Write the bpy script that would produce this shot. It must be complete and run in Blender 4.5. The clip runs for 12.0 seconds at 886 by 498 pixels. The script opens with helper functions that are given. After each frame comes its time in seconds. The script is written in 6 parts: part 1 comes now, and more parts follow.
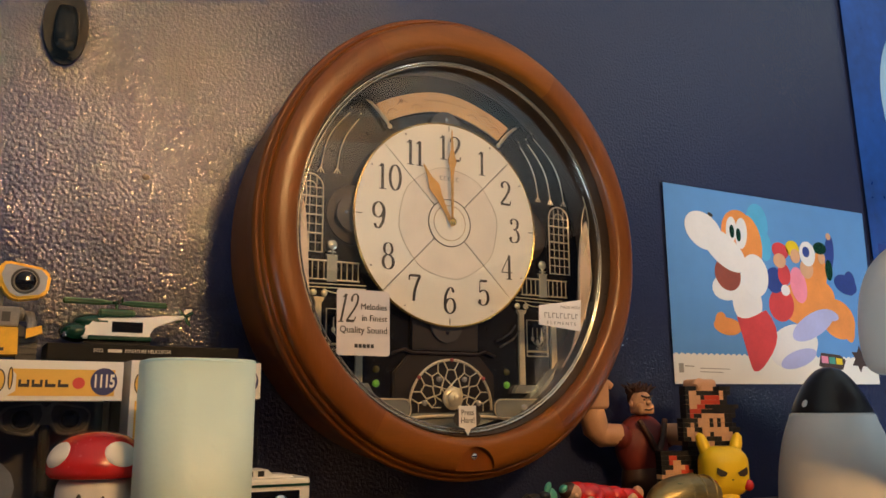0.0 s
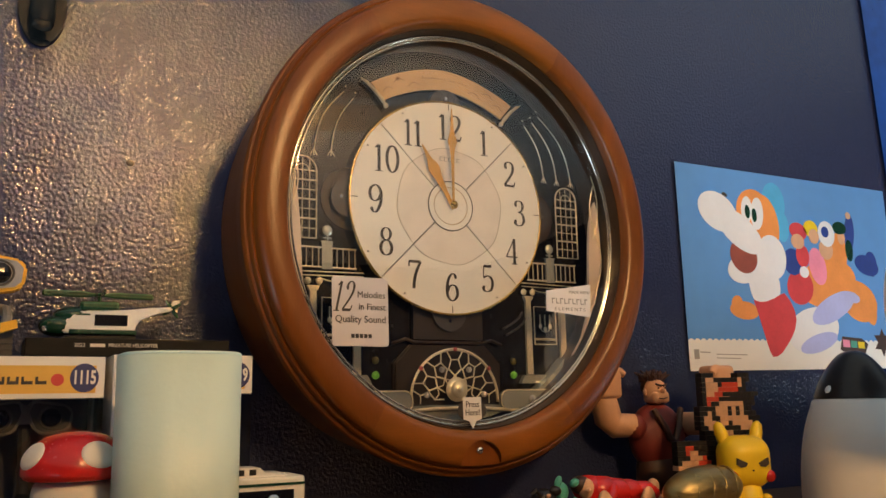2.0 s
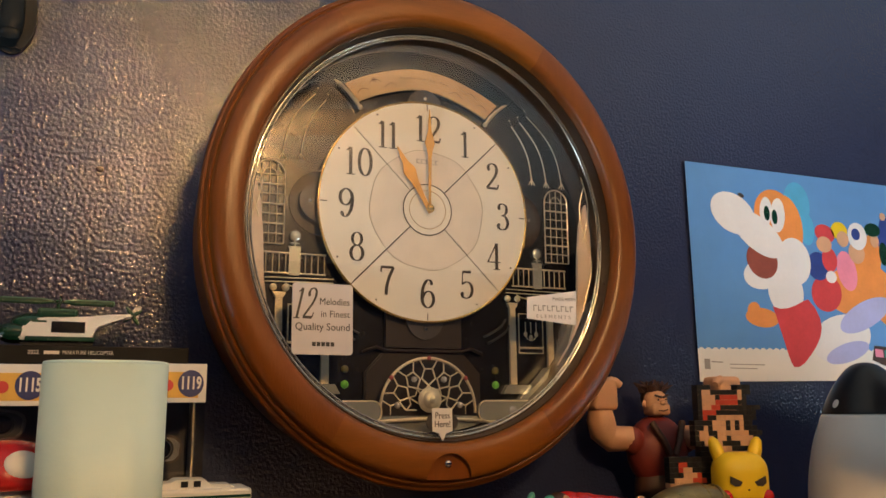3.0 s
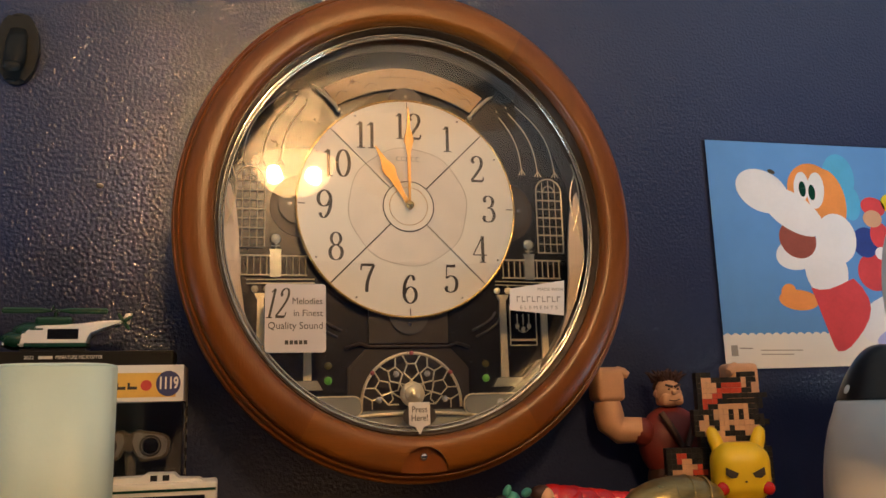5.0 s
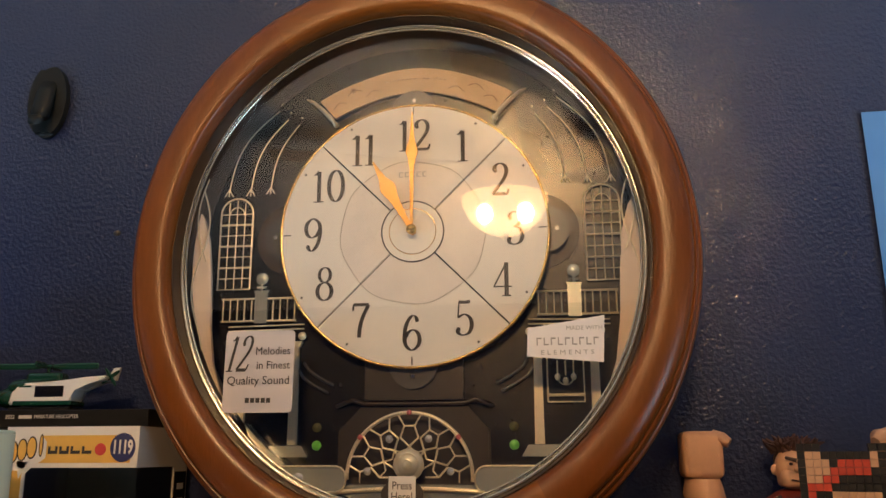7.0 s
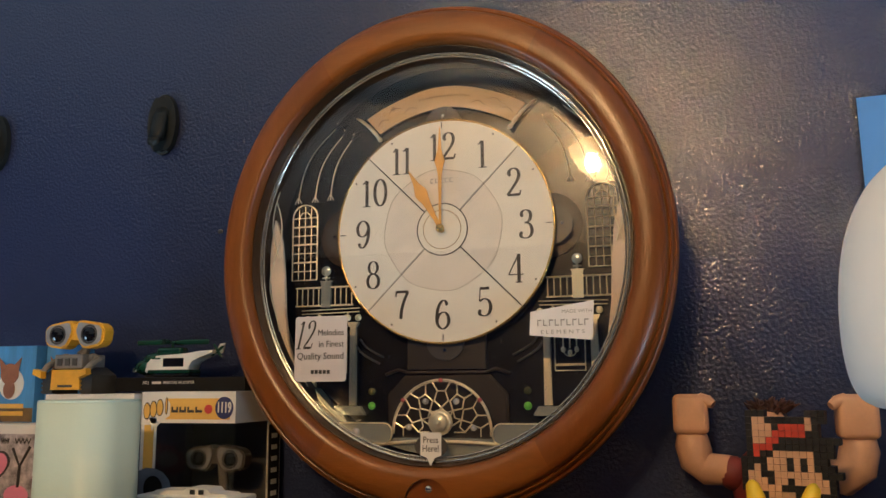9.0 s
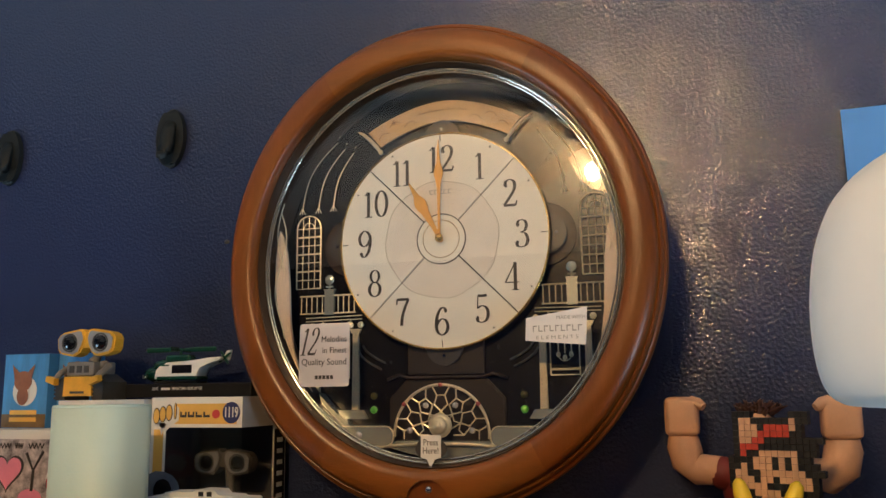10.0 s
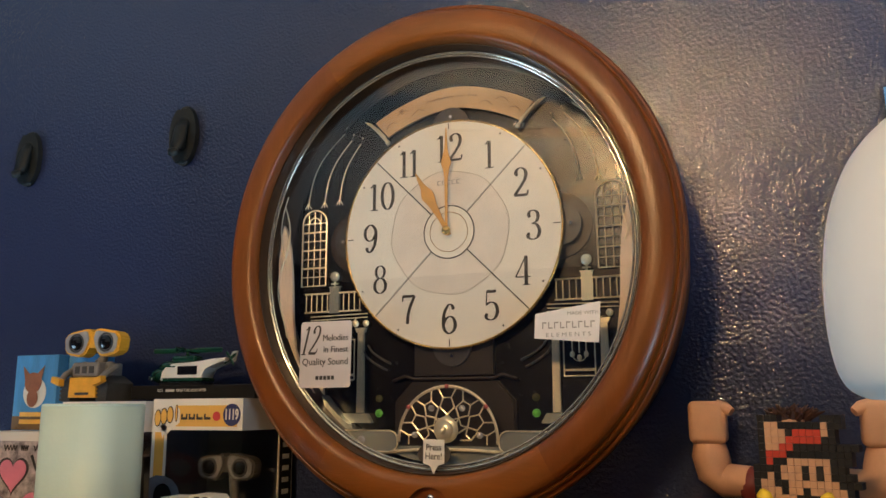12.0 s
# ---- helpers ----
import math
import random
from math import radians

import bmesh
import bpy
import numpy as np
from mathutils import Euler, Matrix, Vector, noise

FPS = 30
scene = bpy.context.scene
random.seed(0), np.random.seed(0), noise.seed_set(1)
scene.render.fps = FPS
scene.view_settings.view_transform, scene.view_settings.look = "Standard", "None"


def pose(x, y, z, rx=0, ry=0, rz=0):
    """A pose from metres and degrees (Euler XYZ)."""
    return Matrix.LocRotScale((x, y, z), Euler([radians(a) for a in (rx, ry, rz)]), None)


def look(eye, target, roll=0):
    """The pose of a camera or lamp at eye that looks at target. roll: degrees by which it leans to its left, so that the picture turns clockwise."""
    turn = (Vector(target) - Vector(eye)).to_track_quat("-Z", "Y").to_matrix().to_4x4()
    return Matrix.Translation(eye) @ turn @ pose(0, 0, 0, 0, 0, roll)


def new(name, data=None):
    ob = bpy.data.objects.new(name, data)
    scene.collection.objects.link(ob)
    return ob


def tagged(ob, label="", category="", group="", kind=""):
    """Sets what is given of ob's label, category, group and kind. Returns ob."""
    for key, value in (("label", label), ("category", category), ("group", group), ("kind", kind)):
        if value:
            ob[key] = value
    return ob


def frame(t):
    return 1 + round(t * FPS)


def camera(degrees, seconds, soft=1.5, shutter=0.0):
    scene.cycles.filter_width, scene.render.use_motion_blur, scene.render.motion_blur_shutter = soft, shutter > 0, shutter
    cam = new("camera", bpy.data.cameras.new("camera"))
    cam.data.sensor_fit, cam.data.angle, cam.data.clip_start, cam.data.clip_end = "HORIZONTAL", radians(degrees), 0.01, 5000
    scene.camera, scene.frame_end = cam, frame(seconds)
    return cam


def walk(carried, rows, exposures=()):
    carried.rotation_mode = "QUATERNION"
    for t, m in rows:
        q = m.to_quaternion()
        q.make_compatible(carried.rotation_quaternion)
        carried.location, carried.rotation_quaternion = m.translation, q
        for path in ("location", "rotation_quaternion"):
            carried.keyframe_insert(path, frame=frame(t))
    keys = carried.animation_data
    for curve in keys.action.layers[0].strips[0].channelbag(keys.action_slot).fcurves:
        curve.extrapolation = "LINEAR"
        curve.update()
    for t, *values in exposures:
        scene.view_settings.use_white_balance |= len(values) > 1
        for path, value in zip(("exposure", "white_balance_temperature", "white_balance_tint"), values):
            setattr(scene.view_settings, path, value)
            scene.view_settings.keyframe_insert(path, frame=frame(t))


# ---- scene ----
cam = camera(55.5, 12.0)
PATH = [
    (0, (-0.422, -0.811, 1.511), (0.544, 0.9, 1.887), -0.2),
    (0.5, (-0.418, -0.804, 1.51), (0.548, 0.909, 1.876), -0.3),
    (1, (-0.412, -0.798, 1.511), (0.555, 0.916, 1.868), -0.6),
    (1.5, (-0.405, -0.795, 1.508), (0.555, 0.923, 1.866), -0.9),
    (2, (-0.393, -0.78, 1.511), (0.55, 0.947, 1.869), -1.1),
    (2.5, (-0.362, -0.779, 1.514), (0.518, 0.98, 1.879), -0.8),
    (3, (-0.3, -0.796, 1.516), (0.491, 1.004, 1.885), -0.4),
    (3.2, (-0.279, -0.804, 1.519), (0.481, 1.011, 1.879), -0.3),
    (4.8, (-0.167, -0.846, 1.511), (0.34, 1.054, 1.878), -1.4),
    (5, (-0.166, -0.846, 1.511), (0.327, 1.058, 1.878), -1.5),
    (5.5, (-0.14, -0.824, 1.513), (0.285, 1.094, 1.887), -1.9),
    (6, (-0.09, -0.776, 1.512), (0.196, 1.154, 1.951), -2.1),
    (6.5, (-0.009, -0.714, 1.526), (0.06, 1.223, 2.017), -1.4),
    (7, (0.101, -0.709, 1.529), (-0.134, 1.219, 2.005), -0.2),
    (7.5, (0.215, -0.752, 1.537), (-0.261, 1.15, 1.93), 0.6),
    (7.7, (0.223, -0.758, 1.54), (-0.305, 1.136, 1.906), 0.5),
    (9.3, (0.241, -0.836, 1.558), (-0.357, 1.046, 1.873), -0.5),
    (9.5, (0.245, -0.843, 1.557), (-0.352, 1.039, 1.878), -0.6),
    (10, (0.249, -0.844, 1.553), (-0.356, 1.032, 1.888), -0.7),
    (10.5, (0.236, -0.836, 1.553), (-0.386, 1.035, 1.888), -0.6),
    (11, (0.241, -0.821, 1.552), (-0.421, 1.036, 1.889), -0.6),
    (11.5, (0.258, -0.801, 1.543), (-0.433, 1.04, 1.906), -0.3),
    (12, (0.278, -0.781, 1.54), (-0.457, 1.041, 1.914), -0.2),
]
walk(cam, [(t, look(eye, target, roll)) for t, eye, target, roll in PATH],
     exposures=[(0, 0.36, 6400, 1), (5, 0.18, 6300, 4), (6, 0.15, 6050, 5), (7, 0.22, 5800, 2), (8.5, 0.24, 5520, -3), (12, 0.31, 5460, -4)])

# ---- world, lamps, exposure ----
LAMP = Vector((0.005, -1.62, 2.24))
world = bpy.data.worlds.new("sky")
scene.world = world
world.use_nodes = True
_n = world.node_tree.nodes
_sky = _n.new("ShaderNodeTexSky")
_sky.sky_type, _sky.sun_disc, _sky.sun_elevation, _sky.sun_rotation = "NISHITA", False, radians(35), radians(200)
world.node_tree.links.new(_sky.outputs[0], _n["Background"].inputs[0])
_n["Background"].inputs[1].default_value = 0.1
# two added cool fill lamps, one at each side, out of view
_area = bpy.data.lights.new("window_light", "AREA")
_area.shape, _area.size, _area.size_y, _area.energy, _area.color = "RECTANGLE", 0.9, 0.7, 16.0, (0.70, 0.85, 1.0)
new("window_light", _area).matrix_world = look((-1.97, -1.35, 0.70), (-0.2, -0.3, 1.3))
_area2 = bpy.data.lights.new("side_window_light", "AREA")
_area2.shape, _area2.size, _area2.size_y, _area2.energy, _area2.color = "RECTANGLE", 0.9, 0.7, 28.0, (0.70, 0.85, 1.0)
new("side_window_light", _area2).matrix_world = look((1.97, -1.35, 0.70), (0.2, -0.3, 1.3))
BULB_GLOW = 1080.0


# ---- materials ----
def mat(name, color, rough=0.5, metal=0.0, vary=0.12, scale=30.0, bump=0.0, bump_scale=200.0, coat=0.0, emit=0.0, spec=0.5, stretch=(1, 1, 1), alpha=1.0, trans=0.0, second=None):
    """A principled material whose colour and gloss vary at two sizes, with a fine relief."""
    m = bpy.data.materials.new(name)
    m.use_nodes = True
    nt = m.node_tree
    nd, ln = nt.nodes, nt.links
    b = nd["Principled BSDF"]
    b.inputs["Roughness"].default_value = rough
    b.inputs["Metallic"].default_value = metal
    b.inputs["Coat Weight"].default_value = coat
    b.inputs["Specular IOR Level"].default_value = spec
    b.inputs["Transmission Weight"].default_value = trans
    b.inputs["Alpha"].default_value = alpha
    if emit:
        b.inputs["Emission Color"].default_value = (*color, 1)
        b.inputs["Emission Strength"].default_value = emit
    co = nd.new("ShaderNodeTexCoord")
    mp = nd.new("ShaderNodeMapping")
    mp.inputs["Scale"].default_value = stretch
    ln.new(co.outputs["Object"], mp.inputs[0])
    big = nd.new("ShaderNodeTexNoise")
    big.inputs["Scale"].default_value, big.inputs["Detail"].default_value = scale, 4
    small = nd.new("ShaderNodeTexNoise")
    small.inputs["Scale"].default_value, small.inputs["Detail"].default_value = scale * 9, 3
    add = nd.new("ShaderNodeMath")
    add.operation = "MULTIPLY_ADD"
    add.inputs[1].default_value = 0.35
    ln.new(mp.outputs[0], big.inputs[0])
    ln.new(mp.outputs[0], small.inputs[0])
    ln.new(small.outputs[0], add.inputs[0])
    ln.new(big.outputs[0], add.inputs[2])
    ramp = nd.new("ShaderNodeMapRange")
    ramp.inputs["From Min"].default_value, ramp.inputs["From Max"].default_value = 0.4, 0.95
    ln.new(add.outputs[0], ramp.inputs[0])
    mix = nd.new("ShaderNodeMix")
    mix.data_type = "RGBA"
    lo = [c * (1 - vary) for c in color]
    hi = second or [min(1, c * (1 + vary)) for c in color]
    mix.inputs[6].default_value, mix.inputs[7].default_value = (*lo, 1), (*hi, 1)
    ln.new(ramp.outputs[0], mix.inputs[0])
    ln.new(mix.outputs[2], b.inputs["Base Color"])
    rr = nd.new("ShaderNodeMapRange")
    rr.inputs["To Min"].default_value, rr.inputs["To Max"].default_value = max(0, rough - 0.06), min(1, rough + 0.06)
    ln.new(small.outputs[0], rr.inputs[0])
    ln.new(rr.outputs[0], b.inputs["Roughness"])
    if bump:
        bn = nd.new("ShaderNodeTexNoise")
        bn.inputs["Scale"].default_value, bn.inputs["Detail"].default_value = bump_scale, 2
        bp = nd.new("ShaderNodeBump")
        bp.inputs["Distance"].default_value, bp.inputs["Strength"].default_value = bump, 1.0
        ln.new(mp.outputs[0], bn.inputs[0])
        ln.new(bn.outputs[0], bp.inputs["Height"])
        ln.new(bp.outputs[0], b.inputs["Normal"])
    return m


def clear(name, tint=(1, 1, 1), gloss=0.02, least=0.04):
    """A clear pane: it lets light straight through and mirrors a little, more at a slant."""
    m = bpy.data.materials.new(name)
    m.use_nodes = True
    nt = m.node_tree
    nt.nodes.remove(nt.nodes["Principled BSDF"])
    tr, gl, mx, lw, pw, ma = (nt.nodes.new("ShaderNode" + k) for k in ("BsdfTransparent", "BsdfGlossy", "MixShader", "LayerWeight", "Math", "Math"))
    tr.inputs[0].default_value = (*tint, 1)
    gl.inputs["Roughness"].default_value = gloss
    lw.inputs[0].default_value = 0.5
    pw.operation, ma.operation = "POWER", "MULTIPLY_ADD"
    pw.inputs[1].default_value, ma.inputs[1].default_value, ma.inputs[2].default_value = 5.0, 1.0 - least, least
    for a, b in ((lw.outputs["Facing"], pw.inputs[0]), (pw.outputs[0], ma.inputs[0]), (ma.outputs[0], mx.inputs[0]), (tr.outputs[0], mx.inputs[1]), (gl.outputs[0], mx.inputs[2]), (mx.outputs[0], nt.nodes["Material Output"].inputs[0])):
        nt.links.new(a, b)
    return m


M_WALL = mat("navy_paint", (0.025, 0.034, 0.086), 0.12, vary=0.06, scale=3, bump=0.00098, bump_scale=290, spec=0.8)
M_CEIL = mat("ceiling_paint", (0.78, 0.76, 0.72), 0.8, vary=0.03, scale=4, bump=0.001, bump_scale=90)
M_FLOOR = mat("carpet", (0.32, 0.27, 0.21), 0.95, vary=0.2, scale=40, bump=0.004, bump_scale=300)
M_TRIM = mat("white_trim", (0.8, 0.79, 0.76), 0.45, vary=0.04)
M_SHELF = mat("shelf_wood", (0.10, 0.05, 0.028), 0.45, vary=0.3, scale=8, stretch=(0.3, 5, 5))
M_WOOD = mat("clock_wood", (0.178, 0.049, 0.0036), 0.33, vary=0.2, scale=12, bump=0.00015, bump_scale=160, stretch=(4, 4, 0.6), spec=0.5)
M_WOOD2 = mat("clock_wood_light", (0.222, 0.070, 0.006), 0.33, vary=0.2, scale=12, bump=0.00015, bump_scale=160, stretch=(0.6, 4, 4), spec=0.5)
M_BLACKPLATE = mat("black_plate", (0.007, 0.0065, 0.007), 0.25, vary=0.4, scale=20)
M_GREYPLATE = mat("grey_plate", (0.06, 0.055, 0.055), 0.35, vary=0.2, scale=30)
M_PANEL = mat("brown_panel", (0.024, 0.017, 0.014), 0.4, vary=0.15, scale=40)
M_RECESS = mat("dark_rim", (0.03, 0.018, 0.012), 0.4, vary=0.2)
M_COLLAR = mat("collar_black_brown", (0.040, 0.017, 0.007), 0.3, vary=0.3, spec=0.5)
M_RIM = mat("glass_rim", (0.8, 0.78, 0.7), 0.12, 0.9, vary=0.1, scale=15)
M_CREAM = mat("cream_panel", (0.72, 0.58, 0.45), 0.5, vary=0.06, scale=25)
M_DIAL = mat("dial_cream", (0.82, 0.775, 0.68), 0.42, vary=0.03, scale=30)
M_DIAL2 = mat("dial_pearl", (0.78, 0.71, 0.62), 0.36, vary=0.07, scale=60)
M_INK = mat("ink", (0.040, 0.031, 0.025), 0.5, vary=0.2)
M_INKGREY = mat("ink_grey", (0.32, 0.30, 0.28), 0.5, vary=0.1)
M_INKTAN = mat("ink_tan", (0.42, 0.35, 0.26), 0.5, vary=0.2)
M_GOLD = mat("gold", (0.75, 0.50, 0.17), 0.25, 1.0, vary=0.15, scale=60)
M_GOLDPAINT = mat("gold_paint", (0.60, 0.34, 0.085), 0.38, 0.6, vary=0.12, scale=60)
M_SILVER = mat("pale_gold", (0.82, 0.73, 0.53), 0.30, 0.5, vary=0.06, scale=60)
M_CHROME = mat("chrome", (0.8, 0.8, 0.78), 0.1, 1.0, vary=0.05)
M_BANNER = mat("banner_tan", (0.62, 0.42, 0.22), 0.5, vary=0.12, scale=40)
M_BANNERINK = mat("banner_ink", (0.22, 0.10, 0.04), 0.5)
M_TRAY = mat("stage_metal", (0.56, 0.58, 0.52), 0.24, 0.65, vary=0.08, scale=30)
M_STICKER = mat("sticker_paper", (0.62, 0.57, 0.56), 0.55, vary=0.03, scale=60)
M_STICKER2 = mat("sticker_white", (0.80, 0.76, 0.74), 0.5, vary=0.03, scale=60)
M_PINK = mat("pink_gem", (0.7, 0.2, 0.2), 0.1, 0.3)
M_GEM = mat("clear_gem", (0.8, 0.8, 0.8), 0.05, 0.6)
M_GLASS = clear("clock_glass", least=0.06)
M_PLASTIC = clear("box_window", (0.9, 0.9, 0.9), 0.08)
M_HOOK = mat("hook_black", (0.014, 0.016, 0.016), 0.5, vary=0.2, scale=60, spec=0.25)
M_MINT = mat("mint_plastic", (0.59, 0.70, 0.60), 0.45, vary=0.03, scale=12, bump=0.0001, bump_scale=300)
M_WHITE = mat("white_plastic", (0.78, 0.77, 0.74), 0.35, vary=0.03, scale=15)
M_SHELL = mat("white_shell", (0.84, 0.82, 0.78), 0.45, vary=0.03, scale=10)
M_BLACK = mat("black_plastic", (0.012, 0.012, 0.013), 0.3, vary=0.3, scale=50)
M_BLACKCARD = mat("black_card", (0.008, 0.008, 0.009), 0.6, spec=0.2, vary=0.3, scale=30)
M_CARDW = mat("white_card", (0.80, 0.77, 0.72), 0.45, vary=0.03, scale=30)
M_CARDY = mat("yellow_print", (0.78, 0.47, 0.09), 0.45, vary=0.06, scale=60)
M_CARDK = mat("box_inside", (0.085, 0.085, 0.095), 0.6, vary=0.3, scale=20)
M_CARDG = mat("box_grey_print", (0.12, 0.14, 0.19), 0.5, vary=0.3, scale=30)
M_NAVYPRINT = mat("navy_print", (0.03, 0.035, 0.13), 0.45)
M_REDPRINT = mat("red_print", (0.62, 0.06, 0.05), 0.45)
M_RED = mat("red_vinyl", (0.55, 0.015, 0.015), 0.25, vary=0.1, coat=0.3)
M_TOYY = mat("toy_yellow", (0.78, 0.42, 0.03), 0.4, vary=0.15, scale=70)
M_TOYGREY = mat("toy_grey", (0.20, 0.19, 0.18), 0.5, vary=0.25, scale=70)
M_TOYDARK = mat("toy_dark", (0.05, 0.048, 0.045), 0.5, vary=0.3, scale=70)
M_PLATE = mat("toy_light_grey", (0.30, 0.30, 0.31), 0.4, vary=0.15, scale=70)
M_LENS = mat("lens_black", (0.008, 0.008, 0.01), 0.08)
M_GREEN = mat("green_paint", (0.006, 0.045, 0.026), 0.25, vary=0.15, coat=0.3)
M_VYELLOW = mat("vinyl_yellow", (0.85, 0.60, 0.02), 0.4, vary=0.04)
M_SKIN = mat("toy_skin", (0.66, 0.38, 0.23), 0.5, vary=0.08, scale=50)
M_SHIRT = mat("toy_shirt", (0.17, 0.022, 0.017), 0.55, vary=0.2, scale=60)
M_BROWN = mat("toy_brown", (0.05, 0.02, 0.012), 0.5, vary=0.3, scale=60)
M_BRICKK = mat("brick_black", (0.010, 0.010, 0.011), 0.55, vary=0.3, scale=90, spec=0.3)
M_BRICKT = mat("brick_tan", (0.62, 0.37, 0.22), 0.45, vary=0.08, scale=90)
M_BRICKR = mat("brick_red", (0.50, 0.05, 0.025), 0.4, vary=0.1, scale=90)
M_OLIVE = mat("olive_pearl", (0.36, 0.28, 0.12), 0.30, 0.75, vary=0.45, scale=14, stretch=(0.7, 1, 2.5), bump=0.0008, bump_scale=90)
M_TEAL = mat("teal_print", (0.08, 0.35, 0.28), 0.4, vary=0.2)
M_PAPER = mat("poster_paper", (0.82, 0.80, 0.77), 0.5, spec=0.3, vary=0.02)
M_SKY = mat("poster_blue", (0.12, 0.30, 0.66), 0.5, spec=0.3, vary=0.1, scale=5)
M_PWHITE = mat("poster_white", (0.80, 0.79, 0.82), 0.5, spec=0.3, vary=0.05, scale=20)
M_PLILAC = mat("poster_lilac", (0.45, 0.48, 0.82), 0.5, spec=0.3, vary=0.1, scale=20)
M_PORANGE = mat("poster_orange", (0.80, 0.30, 0.08), 0.5, spec=0.3, vary=0.12, scale=25)
M_PRED = mat("poster_red", (0.62, 0.06, 0.07), 0.5, spec=0.3, vary=0.15, scale=25)
M_PPINK = mat("poster_pink", (0.85, 0.28, 0.42), 0.5, spec=0.3, vary=0.1)
M_PCYAN = mat("poster_cyan", (0.10, 0.42, 0.72), 0.5, spec=0.3, vary=0.1)
M_PNAVY = mat("poster_navy", (0.03, 0.06, 0.28), 0.5, spec=0.3, vary=0.2)
M_DEEP = mat("poster_deep_blue", (0.015, 0.07, 0.33), 0.3, vary=0.6, scale=6)
M_PALE = mat("poster_pale_blue", (0.33, 0.55, 0.80), 0.3, vary=0.15, scale=8)
M_BULB = mat("bulb_glow", (1.0, 0.58, 0.255), 0.4, emit=BULB_GLOW)
M_BOWL = clear("bowl_glass", (1.0, 0.93, 0.85), 0.25)
_t = M_BOWL.node_tree
_e, _a = _t.nodes.new("ShaderNodeEmission"), _t.nodes.new("ShaderNodeAddShader")
_e.inputs[0].default_value, _e.inputs[1].default_value = (1.0, 0.55, 0.22, 1), 5.0
_t.links.new(_t.nodes["Mix Shader"].outputs[0], _a.inputs[0])
_t.links.new(_e.outputs[0], _a.inputs[1])
_t.links.new(_a.outputs[0], _t.nodes["Material Output"].inputs[0])
M_LED = mat("indicator_green", (0.16, 0.42, 0.05), 0.3, vary=0.6, scale=300, emit=0.12)
M_LEDOFF = mat("indicator_dark", (0.10, 0.09, 0.03), 0.2, vary=0.3)
M_BLADE = mat("fan_blade_maple", (0.55, 0.43, 0.30), 0.5, vary=0.15, scale=20)
M_BRONZE = mat("fan_bronze", (0.10, 0.06, 0.035), 0.35, 0.7, vary=0.2)

# ---- mesh helpers ----
ORIGIN = {}


def part(name, bm, material, parent, label=""):
    """Links a bmesh, drawn in world coordinates, as one mesh object under a thing or a part."""
    me = bpy.data.meshes.new(name)
    o = ORIGIN.get(parent, Vector((0, 0, 0)))
    bmesh.ops.translate(bm, verts=bm.verts, vec=-o)
    bm.to_mesh(me)
    bm.free()
    for m in material if isinstance(material, (list, tuple)) else [material]:
        me.materials.append(m)
    ob = new(name, me)
    if parent:
        ob.parent = parent
    ORIGIN[ob] = o
    if label:
        ob["label"] = label
    return ob


def thing(name, at, label, category, group="", kind=""):
    """An Empty at a thing's base."""
    ob = new(name)
    ob.location = at
    ob.empty_display_size = 0.02
    ORIGIN[ob] = Vector(at)
    return tagged(ob, label, category, group, kind)


def solid(name, bm, material, label, category, kind="", group="", at=None):
    """A thing that is one mesh, its origin at its base."""
    if at is None:
        c = [v.co for v in bm.verts]
        at = (sum(v.x for v in c) / len(c), sum(v.y for v in c) / len(c), min(v.z for v in c))
    at = Vector(at)
    ORIGIN["base"] = at
    ob = part(name, bm, material, None)
    bm2 = ob.data
    bm2.transform(Matrix.Translation(-at))
    ob.location = at
    return tagged(ob, label, category, group, kind)


def smooth(bm, angle=40):
    for f in bm.faces:
        f.smooth = True
    for e in bm.edges:
        if len(e.link_faces) == 2 and e.calc_face_angle(0) > radians(angle):
            e.smooth = False


def box(bm, x0, x1, y0, y1, z0, z1, bevel=0.0, seg=2):
    r = bmesh.ops.create_cube(bm, size=1, matrix=Matrix.Translation(((x0 + x1) / 2, (y0 + y1) / 2, (z0 + z1) / 2)) @ Matrix.Diagonal((x1 - x0, y1 - y0, z1 - z0, 1)))
    if bevel:
        es = list({e for v in r["verts"] for e in v.link_edges})
        bmesh.ops.bevel(bm, geom=es, offset=bevel, segments=seg, affect="EDGES", profile=0.5)
    return r["verts"]


def tube(bm, pts, r, n=6, closed=False, flat=1.0):
    """A round bar along a line of points; r: one radius, or one for each point."""
    pts = [Vector(p) for p in pts]
    rings = []
    for i, p in enumerate(pts):
        a = pts[i - 1] if (i or closed) else pts[i]
        b = pts[(i + 1) % len(pts)] if (i + 1 < len(pts) or closed) else pts[i]
        d = (b - a).normalized()
        u = d.cross(Vector((0, 1, 0)))
        u = u.normalized() if u.length > 0.05 else d.cross(Vector((1, 0, 0))).normalized()
        v = d.cross(u)
        k = r[i] if isinstance(r, (list, tuple)) else r
        rings.append([bm.verts.new(p + k * (math.cos(2 * math.pi * j / n) * u + flat * math.sin(2 * math.pi * j / n) * v)) for j in range(n)])
    for i in range(len(rings) if closed else len(rings) - 1):
        A, B = rings[i], rings[(i + 1) % len(rings)]
        for j in range(n):
            bm.faces.new((A[j], A[(j + 1) % n], B[(j + 1) % n], B[j]))
    if not closed:
        bm.faces.new(rings[0][::-1])
        bm.faces.new(rings[-1])


